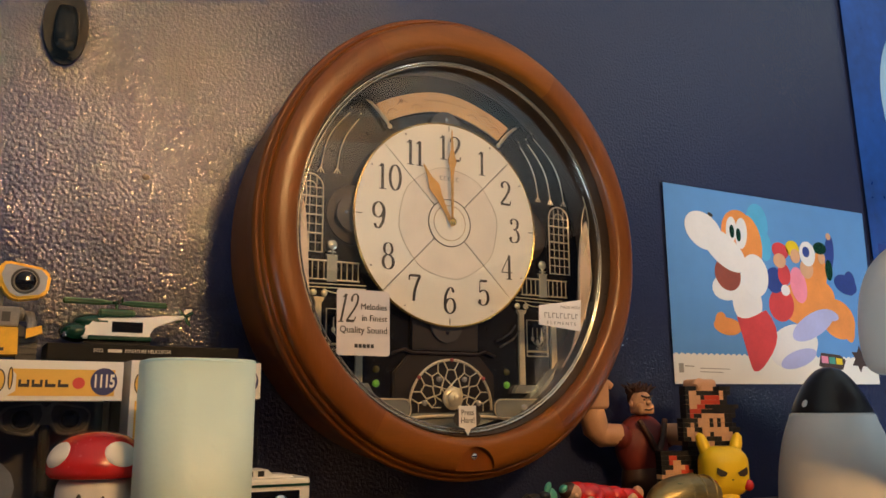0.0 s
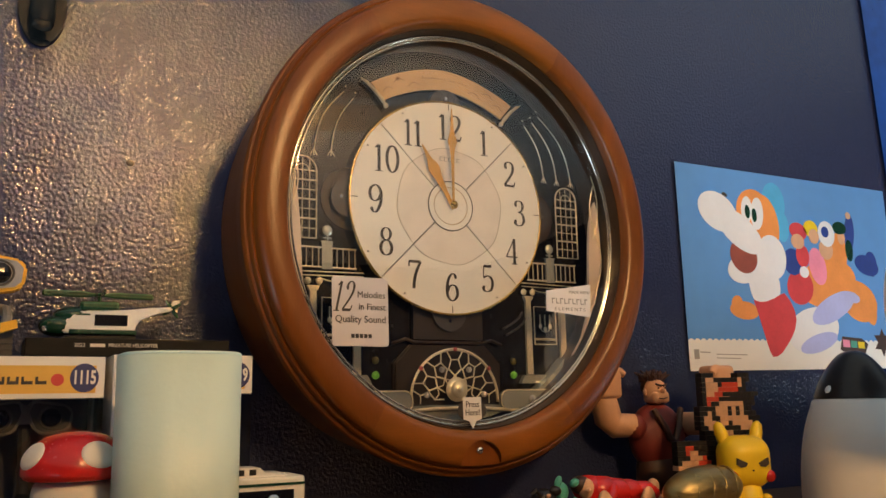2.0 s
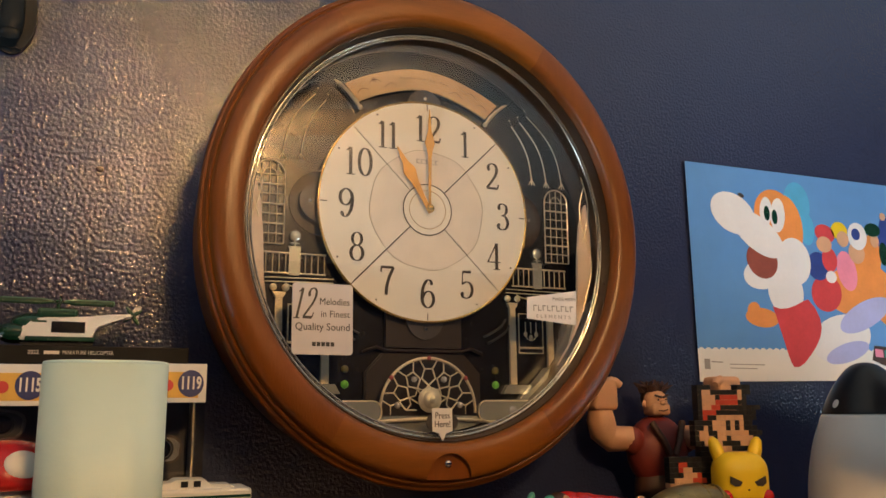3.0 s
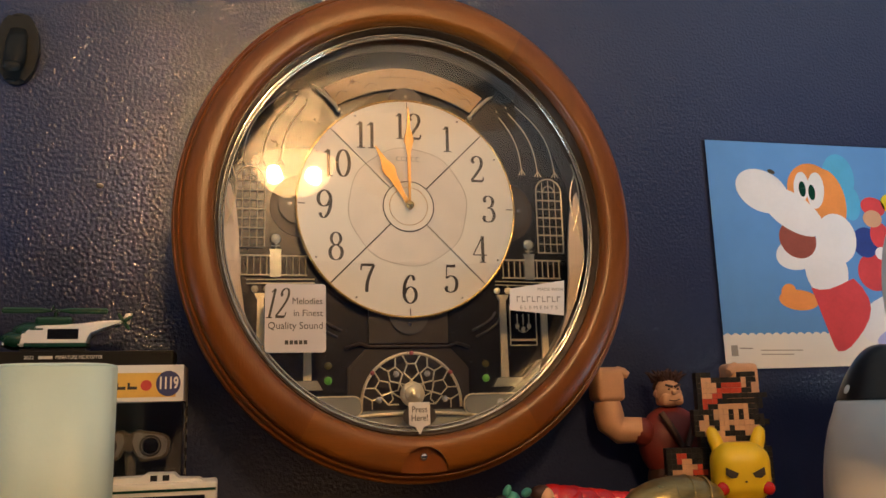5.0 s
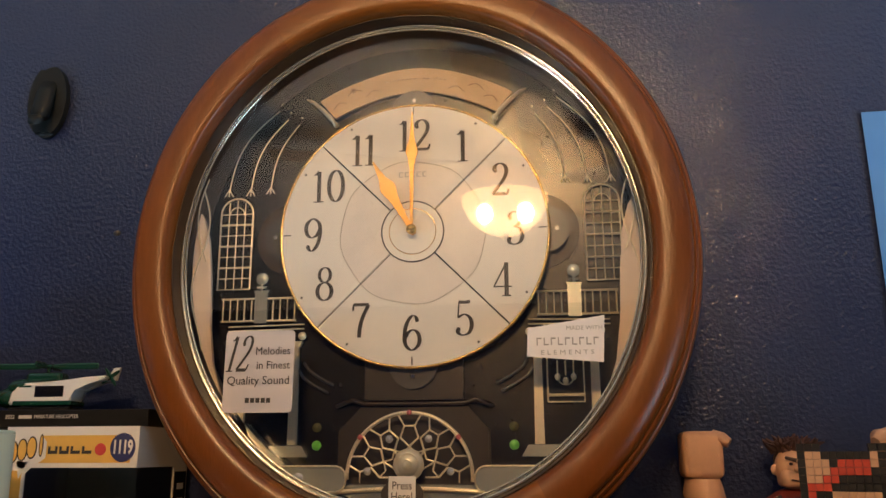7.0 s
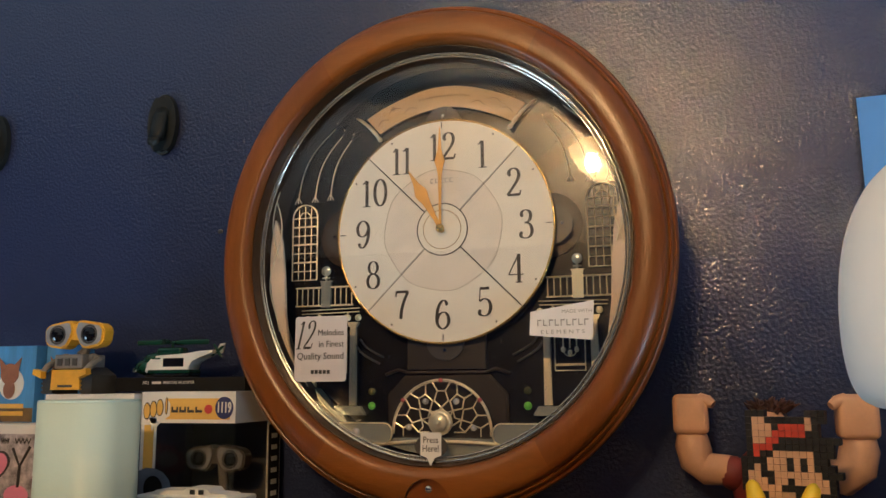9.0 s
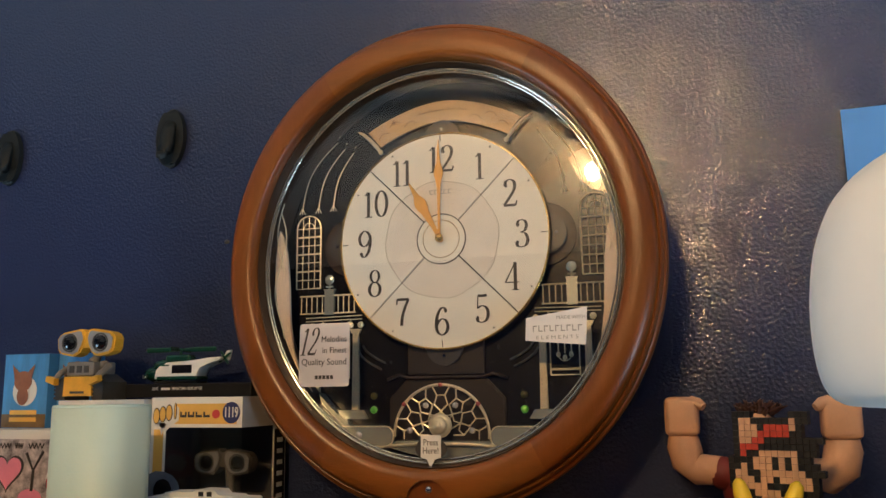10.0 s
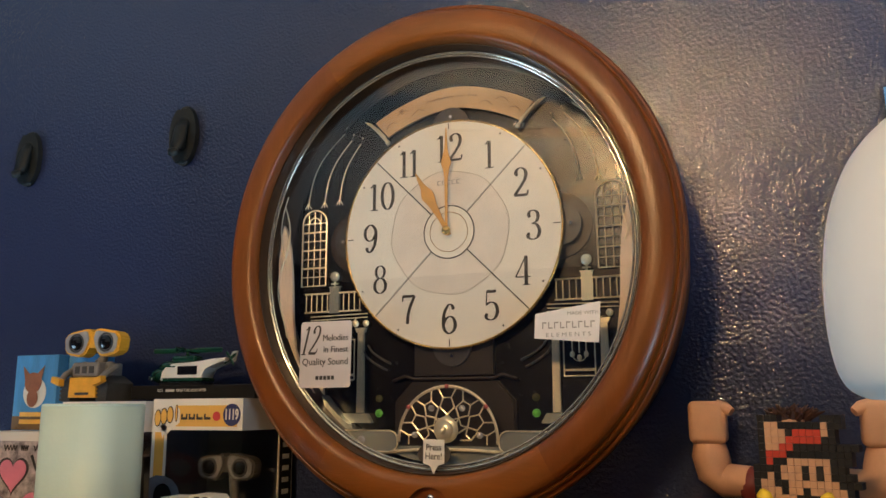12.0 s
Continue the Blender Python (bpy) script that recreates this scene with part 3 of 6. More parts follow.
_bm = bmesh.new()
prism(_bm, [scroll(0.1395 + 0.0007 * math.cos(radians((a - 90) * 9)), a) for a in range(55, 126, 2)] + [scroll(0.1185 + 0.0007 * math.cos(radians((a - 90) * 9)), a) for a in range(124, 55, -2)], BY, BY + 0.0022)
banner = part("banner", _bm, M_BANNER, clock, "tan scroll banner with faint script")
for _s in (-1, 1):
    _bm = bmesh.new()
    for _a0, _r0, _n in ((13, 0.1235, 9), (20, 0.1300, 8), (27, 0.1255, 8)):
        tube(_bm, [(p[0], BY - 0.0003, p[1]) for p in [scroll(_r0 + 0.0035 * abs(math.sin(i * 0.42)), 90 + _s * (_a0 + i * 0.8)) for i in range(_n)]], 0.00032, 4)
    part("banner_line", _bm, M_BANNERINK, banner)
_bm = bmesh.new()
_c = scroll(0.1335, 113)
for _k in range(4):
    _d = (0.0028 * math.cos(_k * 0.785), 0.0028 * math.sin(_k * 0.785))
    tube(_bm, [(_c[0] - _d[0], BY - 0.0003, _c[1] - _d[1]), (_c[0] + _d[0], BY - 0.0003, _c[1] + _d[1])], 0.0003, 4)
part("banner_star", _bm, M_BANNERINK, banner)
_bm = bmesh.new()
for _k in range(15):
    if _k in (8, 11):
        continue
    _a = 101 - 1.55 * _k
    _h = 0.0024 if _k in (0, 3, 12) else 0.0013
    tube(_bm, [(p[0], BY - 0.0003, p[1]) for p in (scroll(0.1300, _a), scroll(0.1300 + _h, _a - 0.35), scroll(0.1300 + 0.4 * _h, _a - 0.75))], 0.00042, 4)
part("script_bars", _bm, M_BANNERINK, banner)
for _s in (-1, 1):
    _bm = bmesh.new()
    _a = 90 + _s * 35.5
    tube(_bm, [(p[0], BY - 0.002 + d, p[1]) for p, d in ((scroll(0.1155, _a), 0), (scroll(0.121, _a), 0), (scroll(0.132, _a + _s * 0.6), 0.0005), (scroll(0.143, _a + _s * 1.6), 0.001), (scroll(0.1485, _a + _s * 2.6), 0.0015))], [0.0014, 0.0022, 0.0018, 0.0016, 0.0005], 8)
    _p = scroll(0.1135, _a)
    ball(_bm, (_p[0], BY - 0.002, _p[1]), 0.0026, 10, 6)
    smooth(_bm)
    part("scroll_rod", _bm, M_SILVER, banner)

# gilt relief on the black plate, the same on both sides
RY = -0.0665


def line(bm, pts, r=0.0005, y=RY):
    tube(bm, [(x, y, z) for x, z in pts], r, 5)


for _s in (-1, 1):
    # three drooping lines with split ends
    for (x0, z0), (x1, z1), bow in (((0.156, 1.741), (0.116, 1.812), 0.012), ((0.1375, 1.741), (0.108, 1.804), 0.009), ((0.1205, 1.742), (0.098, 1.799), 0.007)):
        _bm = bmesh.new()
        run = [(x0 + (x1 - x0) * k / 12 + bow * math.sin(math.pi * k / 12) * 0.75, z0 + (z1 - z0) * k / 12 + bow * 0.35 * math.sin(math.pi * k / 12)) for k in range(13)]
        line(_bm, [(_s * x, z) for x, z in run], 0.0006)
        for d in (-0.0035, 0, 0.0035):
            line(_bm, [(_s * x0, z0 + 0.003), (_s * (x0 + d * 0.6), z0 - 0.0005), (_s * (x0 + d), z0 - 0.003)], 0.0005)
        part("drooping_line", _bm, M_SILVER, clock)
        _bm = bmesh.new()
        ball(_bm, (_s * (x1 - 0.002), RY, z1 + 0.006), 0.0009, 8, 5)
        part("stud", _bm, M_SILVER, clock)
    # arched lattice window
    _bm = bmesh.new()
    xa, xb, za, zb = 0.1345, 0.1615, 1.6595, 1.7225
    line(_bm, [(_s * xa, za), (_s * xa, zb)] + [(_s * x, z) for x, z in arc((xa + xb) / 2, zb, (xb - xa) / 2, 0.0135, 180, 0, 14)] + [(_s * xb, zb), (_s * xb, za), (_s * xa, za)], 0.0008)
    for i in range(1, 4):
        line(_bm, [(_s * (xa + (xb - xa) * i / 4), za), (_s * (xa + (xb - xa) * i / 4), zb + (0.012 if i == 2 else 0.010))], 0.0005)
    for i in range(1, 8):
        z = za + (zb - za) * i / 7
        line(_bm, [(_s * xa, z), (_s * xb, z)], 0.0005 if i % 2 else 0.0009)
    line(_bm, [(_s * x, z) for x, z in arc((xa + xb) / 2, zb, 0.006, 0.006, 180, 0, 10)], 0.0005)
    part("arched_window", _bm, M_SILVER, clock, "gilt arched lattice window relief")
    # railing, newel and ball
    _bm = bmesh.new()
    for z in (1.6335, 1.6515):
        line(_bm, [(_s * 0.095, z), (_s * 0.157, z)], 0.0009)
    for i in range(11):
        x = 0.0965 + 0.0059 * i
        line(_bm, [(_s * x, 1.6335), (_s * x, 1.6515)], 0.0006)
    part("railing", _bm, M_SILVER, clock)
    _bm = bmesh.new()
    prism(_bm, [(_s * 0.1188, 1.6315), (_s * 0.1188, 1.656), (_s * 0.1172, 1.658), (_s * 0.1308, 1.658), (_s * 0.1292, 1.656), (_s * 0.1292, 1.6315)], RY - 0.001, RY + 0.002)
    ball(_bm, (_s * 0.124, RY, 1.6675), (0.0052, 0.002, 0.0052), 14, 8)
    line(_bm, [(_s * 0.124, 1.657), (_s * 0.124, 1.664)], 0.0014)
    line(_bm, [(_s * 0.120, 1.6605), (_s * 0.128, 1.6605)], 0.0011)
    part("newel", _bm, M_TRAY, clock)
    # beam, columns and door
    _bm = bmesh.new()
    for z in (1.630, 1.6265):
        line(_bm, [(_s * 0.088, z), (_s * 0.150, z - 0.001)], 0.0006)
    line(_bm, [(_s * x, z) for x, z in arc(0.116, 1.626, 0.016, 0.005, 180, 360, 12)], 0.0006)
    part("beam", _bm, M_SILVER, clock)
    for xc in (0.0945, 0.1370):
        _bm = bmesh.new()
        prism(_bm, [(_s * (xc - 0.0036), 1.537), (_s * (xc - 0.0030), 1.612), (_s * (xc + 0.0030), 1.612), (_s * (xc + 0.0036), 1.537)], RY - 0.001, RY + 0.002)
        prism(_bm, [(_s * (xc - 0.0058), 1.6165), (_s * (xc + 0.0058), 1.6165), (_s * (xc + 0.0040), 1.612), (_s * (xc - 0.0040), 1.612)], RY - 0.002, RY + 0.002)
        for d in (-0.0055, 0.0055):
            ball(_bm, (_s * (xc + d), RY - 0.001, 1.6205), (0.0034, 0.002, 0.0034), 10, 6)
        part("column", _bm, M_SILVER, clock)
    _bm = bmesh.new()
    prism(_bm, [(_s * 0.081, 1.528), (_s * 0.086, 1.5365), (_s * 0.130, 1.5365), (_s * 0.136, 1.528)], RY - 0.004, RY + 0.002)
    part("step", _bm, M_TRAY, clock)
    _bm = bmesh.new()
    line(_bm, [(_s * 0.1015, 1.5675), (_s * 0.1015, 1.606), (_s * 0.1285, 1.606), (_s * 0.1285, 1.5675), (_s * 0.1015, 1.5675)], 0.0007)
    line(_bm, [(_s * 0.1015, 1.5725), (_s * 0.1285, 1.5725)], 0.0012)
    for d in (-0.006, 0, 0.006):
        line(_bm, [(_s * (0.115 + d), 1.598), (_s * (0.115 + d), 1.587)], 0.0006)
        ball(_bm, (_s * (0.115 + d), RY, 1.586 - (0.003 if d == 0 else 0)), (0.0022, 0.0012, 0.0028), 8, 6)
    line(_bm, [(_s * x, z) for x, z in arc(0.115, 1.586, 0.006, 0.006, 180, 360, 10)], 0.0005)
    part("door_panel", _bm, M_SILVER, clock)

# stepped brown panel behind the rosette, and dark swags beside it
_bm = bmesh.new()
prism(_bm, [(-0.038, 1.570), (0.038, 1.570), (0.038, 1.606), (-0.038, 1.606)], -0.0685, -0.0635)
part("upper_panel", _bm, M_PANEL, clock)
_bm = bmesh.new()
prism(_bm, [(-0.058, 1.505), (0.058, 1.505), (0.058, 1.547), (0.041, 1.565), (-0.041, 1.565), (-0.058, 1.547)], -0.0680, -0.0635)
bmesh.ops.bevel(_bm, geom=[e for e in _bm.edges if e.verts[0].co.y < -0.0675 and e.verts[1].co.y < -0.0675], offset=0.0015, segments=2, affect="EDGES")
part("lower_panel", _bm, M_PANEL, clock)
_bm = bmesh.new()
tube(_bm, [(-0.060, -0.068, 1.5655), (-0.047, -0.069, 1.5700), (-0.038, -0.069, 1.5672), (0.038, -0.069, 1.5672), (0.047, -0.069, 1.5700), (0.060, -0.068, 1.5655)], 0.0016, 8)
smooth(_bm, 80)
part("moulding", _bm, M_RECESS, clock)
for _s in (-1, 1):
    for _k in (0, 1):
        _bm = bmesh.new()
        tube(_bm, [(_s * (0.087 - 0.024 * u + 0.004 * _k), -0.0665, 1.600 - 0.006 * _k - 0.018 * u ** 0.6) for u in (0, 0.15, 0.35, 0.6, 0.8, 1)], 0.0011, 6)
        smooth(_bm, 80)
        part("swag", _bm, M_GREYPLATE, clock)

# stage floor, trays and the half rosette
_bm = bmesh.new()
_lo = [(AI * 0.965 * math.cos(radians(a)), FZ + BI * 0.965 * math.sin(radians(a))) for a in range(222, 319, 4)]
_hi = [(x, 1.5085 - 0.004 * ((x / 0.14) ** 2) - (0.034 if abs(x) > 0.125 else 0)) for x in [0.112 - 0.008 * i for i in range(29)]]
prism(_bm, _lo + [(x, z) for x, z in _hi if z > 1.48], -0.0800, -0.066)
part("stage_floor", _bm, M_TRAY, clock, "satin silver stage floor")
_bm = bmesh.new()
tube(_bm, [(0.132 * math.sin(radians(a)), -0.0830, 1.432 + 0.0735 * math.cos(radians(a * 0.62))) for a in range(-64, 65, 4)], 0.0016, 8)
smooth(_bm, 80)
part("stage_edge", _bm, M_SILVER, clock)
for _s in (-1, 1):
    _bm = bmesh.new()
    prism(_bm, [(_s * x, z) for x, z in rounded(0.0475, 0.118, 1.503, 1.5215, 0.008)], -0.0845, -0.0805)
    bmesh.ops.bevel(_bm, geom=[e for e in _bm.edges if abs(e.verts[0].co.y + 0.0845) < 1e-5 and abs(e.verts[1].co.y + 0.0845) < 1e-5], offset=0.0012, segments=2, affect="EDGES")
    tray = part("tray", _bm, M_TRAY, clock, "rounded silver tray")
    _bm = bmesh.new()
    tube(_bm, [(_s * x, -0.0846, z) for x, z in rounded(0.0475, 0.118, 1.503, 1.5215, 0.008)], 0.0007, 6, True)
    smooth(_bm, 80)
    part("tray_rim", _bm, M_SILVER, tray)
    _bm = bmesh.new()
    ball(_bm, (_s * 0.083, -0.0855, 1.513), (0.004, 0.0022, 0.004), 12, 8)
    part("tray_gem", _bm, M_GEM, tray)
RX, RZ, RR = -0.001, 1.5135, 0.0465
_bm = bmesh.new()
tube(_bm, [(RX + RR * math.cos(radians(a)), -0.081, RZ + RR * math.sin(radians(a))) for a in range(-4, 185, 6)], 0.0014, 8)
smooth(_bm, 80)
rosette = part("rosette", _bm, M_SILVER, clock, "pale gold half-rosette lattice with small gems")
_bm = bmesh.new()


def polar(r, a):
    return (RX + r * math.cos(radians(a)), RZ + r * math.sin(radians(a)))


for _k in range(7):
    _a = 180 * _k / 6
    line(_bm, [polar(0.012, _a), polar(0.022, _a)], 0.0007, -0.081)
    for _d in (-15, 15):
        if -1 <= _a + _d <= 181:
            line(_bm, [polar(0.022, _a), polar(0.029, _a + _d * 0.9)], 0.0008, -0.081)
            line(_bm, [polar(0.029, _a + _d * 0.9), polar(0.037, _a + _d * 0.4)], 0.0007, -0.081)
            line(_bm, [polar(0.037, _a + _d * 0.4), polar(0.0465, _a + _d * 0.75)], 0.0007, -0.081)
            line(_bm, [polar(0.037, _a + _d * 0.4), polar(0.037, _a - _d * 0.4)], 0.0006, -0.081)
            line(_bm, [polar(0.022, _a), polar(0.018, _a + _d)], 0.0006, -0.081)
part("lattice", _bm, M_SILVER, rosette)
for _i, _a in enumerate((8, 38, 62, 90, 118, 142, 172)):
    _bm = bmesh.new()
    _r = 0.0465 if _i % 2 else 0.031
    _x, _z = polar(_r, _a)
    ball(_bm, (_x, -0.0825, _z), 0.0021 if _i % 2 else 0.003, 10, 6)
    part("gem", _bm, M_PINK if _i % 2 else M_GEM, rosette)
_bm = bmesh.new()
for _r, _y in ((0.0115, -0.084), (0.008, -0.088)):
    ball(_bm, (RX, _y, 1.5225), (_r, 0.004, _r), 20, 10)
ball(_bm, (RX, -0.091, 1.5225), (0.0035, 0.003, 0.0035), 12, 8)
smooth(_bm)
part("crystal_knob", _bm, M_SILVER, clock, "round gold knob with a crystal")

# small round lights beside the rosette
for _s in (-1, 1):
    for _z, _m in ((1.5500, M_LEDOFF), (1.5365, M_LED)):
        _bm = bmesh.new()
        ball(_bm, (_s * 0.0755, -0.0650, _z), (0.0037, 0.0026, 0.0037), 12, 8)
        smooth(_bm)
        part("indicator_light", _bm, _m, clock, "small lit green indicator" if _m == M_LED else "small dark indicator")

# half-round hollow cut into the foot of the frame, with a small button in it
_bm = bmesh.new()
prism(_bm, arc(0, 1.4560, 0.0205, 0.0215, 0, 180, 28) + [(-0.0205, 1.430), (0.0205, 1.430)], -0.150, -0.1212)
_me = bpy.data.meshes.new("hollow")
_bm.to_mesh(_me)
_bm.free()
_cut = new("hollow", _me)
_frame_ob = next(o for o in clock.children if o.name.startswith("frame"))
_cut.parent = clock
_cut.location = -ORIGIN[clock]
_mod = _frame_ob.modifiers.new("hollow", "BOOLEAN")
_mod.operation, _mod.object, _mod.solver = "DIFFERENCE", _cut, "EXACT"
bpy.context.view_layer.update()
_cutmesh = bpy.data.meshes.new_from_object(_frame_ob.evaluated_get(bpy.context.evaluated_depsgraph_get()))
_frame_ob.modifiers.clear()
_frame_ob.data = _cutmesh
bpy.data.objects.remove(_cut)
_bm = bmesh.new()
ball(_bm, (0, -0.1216, 1.4685), (0.0035, 0.002, 0.0035), 12, 8)
smooth(_bm)
part("button", _bm, M_CHROME, clock, "small chrome button")

# stickers on the glass
SY = -0.1066
_bm = bmesh.new()
prism(_bm, rounded(-0.1350, -0.0825, 1.5595, 1.6195, 0.003), SY, SY + 0.0005)
st = solid("melody_sticker", _bm, M_STICKER, "pale grey sticker on the clock's glass listing twelve melodies", "sticker")


def print_on(ob, bm, m, name="lettering"):
    """Printing that belongs to a thing made of one mesh."""
    ORIGIN[ob] = Vector(ob.location)
    return part(name, bm, m, ob)


_bm = bmesh.new()
numeral(_bm, "12", 0, SY - 0.0003, 1.6025, 0.0265)
for _v in _bm.verts:
    _v.co.x = -0.1240 + 0.66 * _v.co.x + 0.22 * (_v.co.z - 1.6025)
words(_bm, "Melodies", -0.0986, SY - 0.0003, 1.6040, 0.0082, 0.90)
words(_bm, "in Finest", -0.0980, SY - 0.0003, 1.5935, 0.0082, 0.92)
words(_bm, "Quality Sound", -0.1087, SY - 0.0003, 1.5825, 0.0088, 0.94)
print_on(st, _bm, M_INK)
_bm = bmesh.new()
for _k in range(5):
    box(_bm, -0.1178 + 0.0040 * _k, -0.1148 + 0.0040 * _k, SY - 0.0004, SY - 0.0001, 1.5665, 1.5700)
print_on(st, _bm, M_INK, "maker_bar")
_bm = bmesh.new()
prism(_bm, [(0.0875, 1.597), (0.0885, 1.617), (0.1430, 1.6255), (0.1410, 1.5920)], SY, SY + 0.0005)
st2 = solid("crystal_sticker", _bm, M_STICKER2, "white four-sided sticker on the clock's glass with grey lettering", "sticker")
_bm = bmesh.new()
words(_bm, "MADE WITH", 0.1285, SY - 0.0003, 1.6165, 0.0042, 1.1)
words(_bm, "E L E M E N T S", 0.1160, SY - 0.0003, 1.5992, 0.0046, 1.25)
print_on(st2, _bm, M_INKGREY)
_bm = bmesh.new()
for _k in range(9):
    _x = 0.0945 + 0.0050 * _k
    box(_bm, _x, _x + 0.0009, SY - 0.0004, SY - 0.0001, 1.6045, 1.6100)
    box(_bm, _x + 0.0009, _x + 0.0036, SY - 0.0004, SY - 0.0001, (1.6045 if _k % 2 else 1.6089), (1.6055 if _k % 2 else 1.6100))
print_on(st2, _bm, M_INKGREY, "maker_bar")
_bm = bmesh.new()
prism(_bm, arc(-0.001, 1.503, 0.0150, 0.0098, 0, 354, 40), SY, SY + 0.0004)
st3 = solid("press_sticker", _bm, M_INK, "small black and cream press-here sticker with a pointed tip", "sticker")
_bm = bmesh.new()
prism(_bm, [(-0.0105, 1.5150), (-0.0105, 1.4955), (-0.0045, 1.4935), (-0.001, 1.4865), (0.0025, 1.4935), (0.0085, 1.4955), (0.0085, 1.5150)], SY - 0.0006, SY - 0.0002)
print_on(st3, _bm, M_CARDW, "paper_tip")
_bm = bmesh.new()
words(_bm, "Press", -0.001, SY - 0.0009, 1.5085, 0.0078, 0.85)
words(_bm, "Here!", -0.001, SY - 0.0009, 1.5012, 0.0078, 0.85)
print_on(st3, _bm, M_INK)

# each sticker lies against the leaning glass
for _o in (st, st2, st3):
    _o.location.y = -0.1060 + LEAN * (FZ - _o.location.z)
    _o.rotation_euler.x = math.atan(LEAN)

# ---- on the wall ----
def wall_hook(x, z):
    t = thing("wall_hook", (x, -0.001, z - 0.037), "oval black plastic adhesive hook on the navy wall", "hook", "hooks on the wall")
    bm = bmesh.new()
    prism(bm, arc(x, z, 0.0195, 0.037, 0, 354, 48), -0.008, -0.001)
    bmesh.ops.bevel(bm, geom=[e for e in bm.edges if e.verts[0].co.y < -0.0079 and e.verts[1].co.y < -0.0079], offset=0.004, segments=3, affect="EDGES")
    smooth(bm, 60)
    part("base", bm, M_HOOK, t)
    bm = bmesh.new()
    tube(bm, [(x, -0.006, z + 0.018), (x, -0.011, z + 0.006), (x, -0.014, z - 0.010), (x, -0.017, z - 0.022), (x, -0.021, z - 0.026), (x, -0.024, z - 0.021)], [0.008, 0.0095, 0.0100, 0.0095, 0.0085, 0.006], 12, flat=0.5)
    smooth(bm, 60)
    part("hook_arm", bm, M_HOOK, t)


for _x in (-0.368, -0.616):
    wall_hook(_x, 1.862)
_bm = bmesh.new()
ball(_bm, (-0.288, -0.0008, 1.729), (0.0034, 0.0016, 0.0026), 12, 8)
smooth(_bm)
solid("nail_hole", _bm, M_TOYDARK, "tiny dark filled nail hole in the navy wall", "nail hole")

# small poster: blue sky over a white foot strip, with plain coloured shapes
PX, PZ, PW, PH = 0.376, 1.543, 0.425, 0.268
poster = thing("creature_poster", (PX, -0.003, PZ), "small glossy poster of plain coloured shapes on blue sky", "poster")
poster.rotation_euler = (0, radians(-0.6), 0)


def sheet(bm, pts, layer):
    y = -0.0032 - 0.00005 * layer
    prism(bm, [(PX + u * PW, PZ + v * PH) for u, v in pts], y, -0.0030)


def blob(cu, cv, ru, rv, turn=0, n=28):
    c, s = math.cos(radians(turn)), math.sin(radians(turn))
    k = PH / PW
    return [(cu + (ru * math.cos(a) * c - rv * math.sin(a) * s) * k, cv + ru * math.cos(a) * s + rv * math.sin(a) * c) for a in [2 * math.pi * i / n for i in range(n)]]


_bm = bmesh.new()
sheet(_bm, [(0, 0), (1, 0), (1, 1), (0, 1)], 0)
part("paper", _bm, M_PAPER, poster)
_bm = bmesh.new()
sheet(_bm, [(0, 1), (0, 0.15)] + [(i / 120, 0.142 + 0.010 * abs(math.sin(i * math.pi / 3))) for i in range(121)] + [(1, 0.15), (1, 1)], 1)
part("sky_print", _bm, M_SKY, poster)
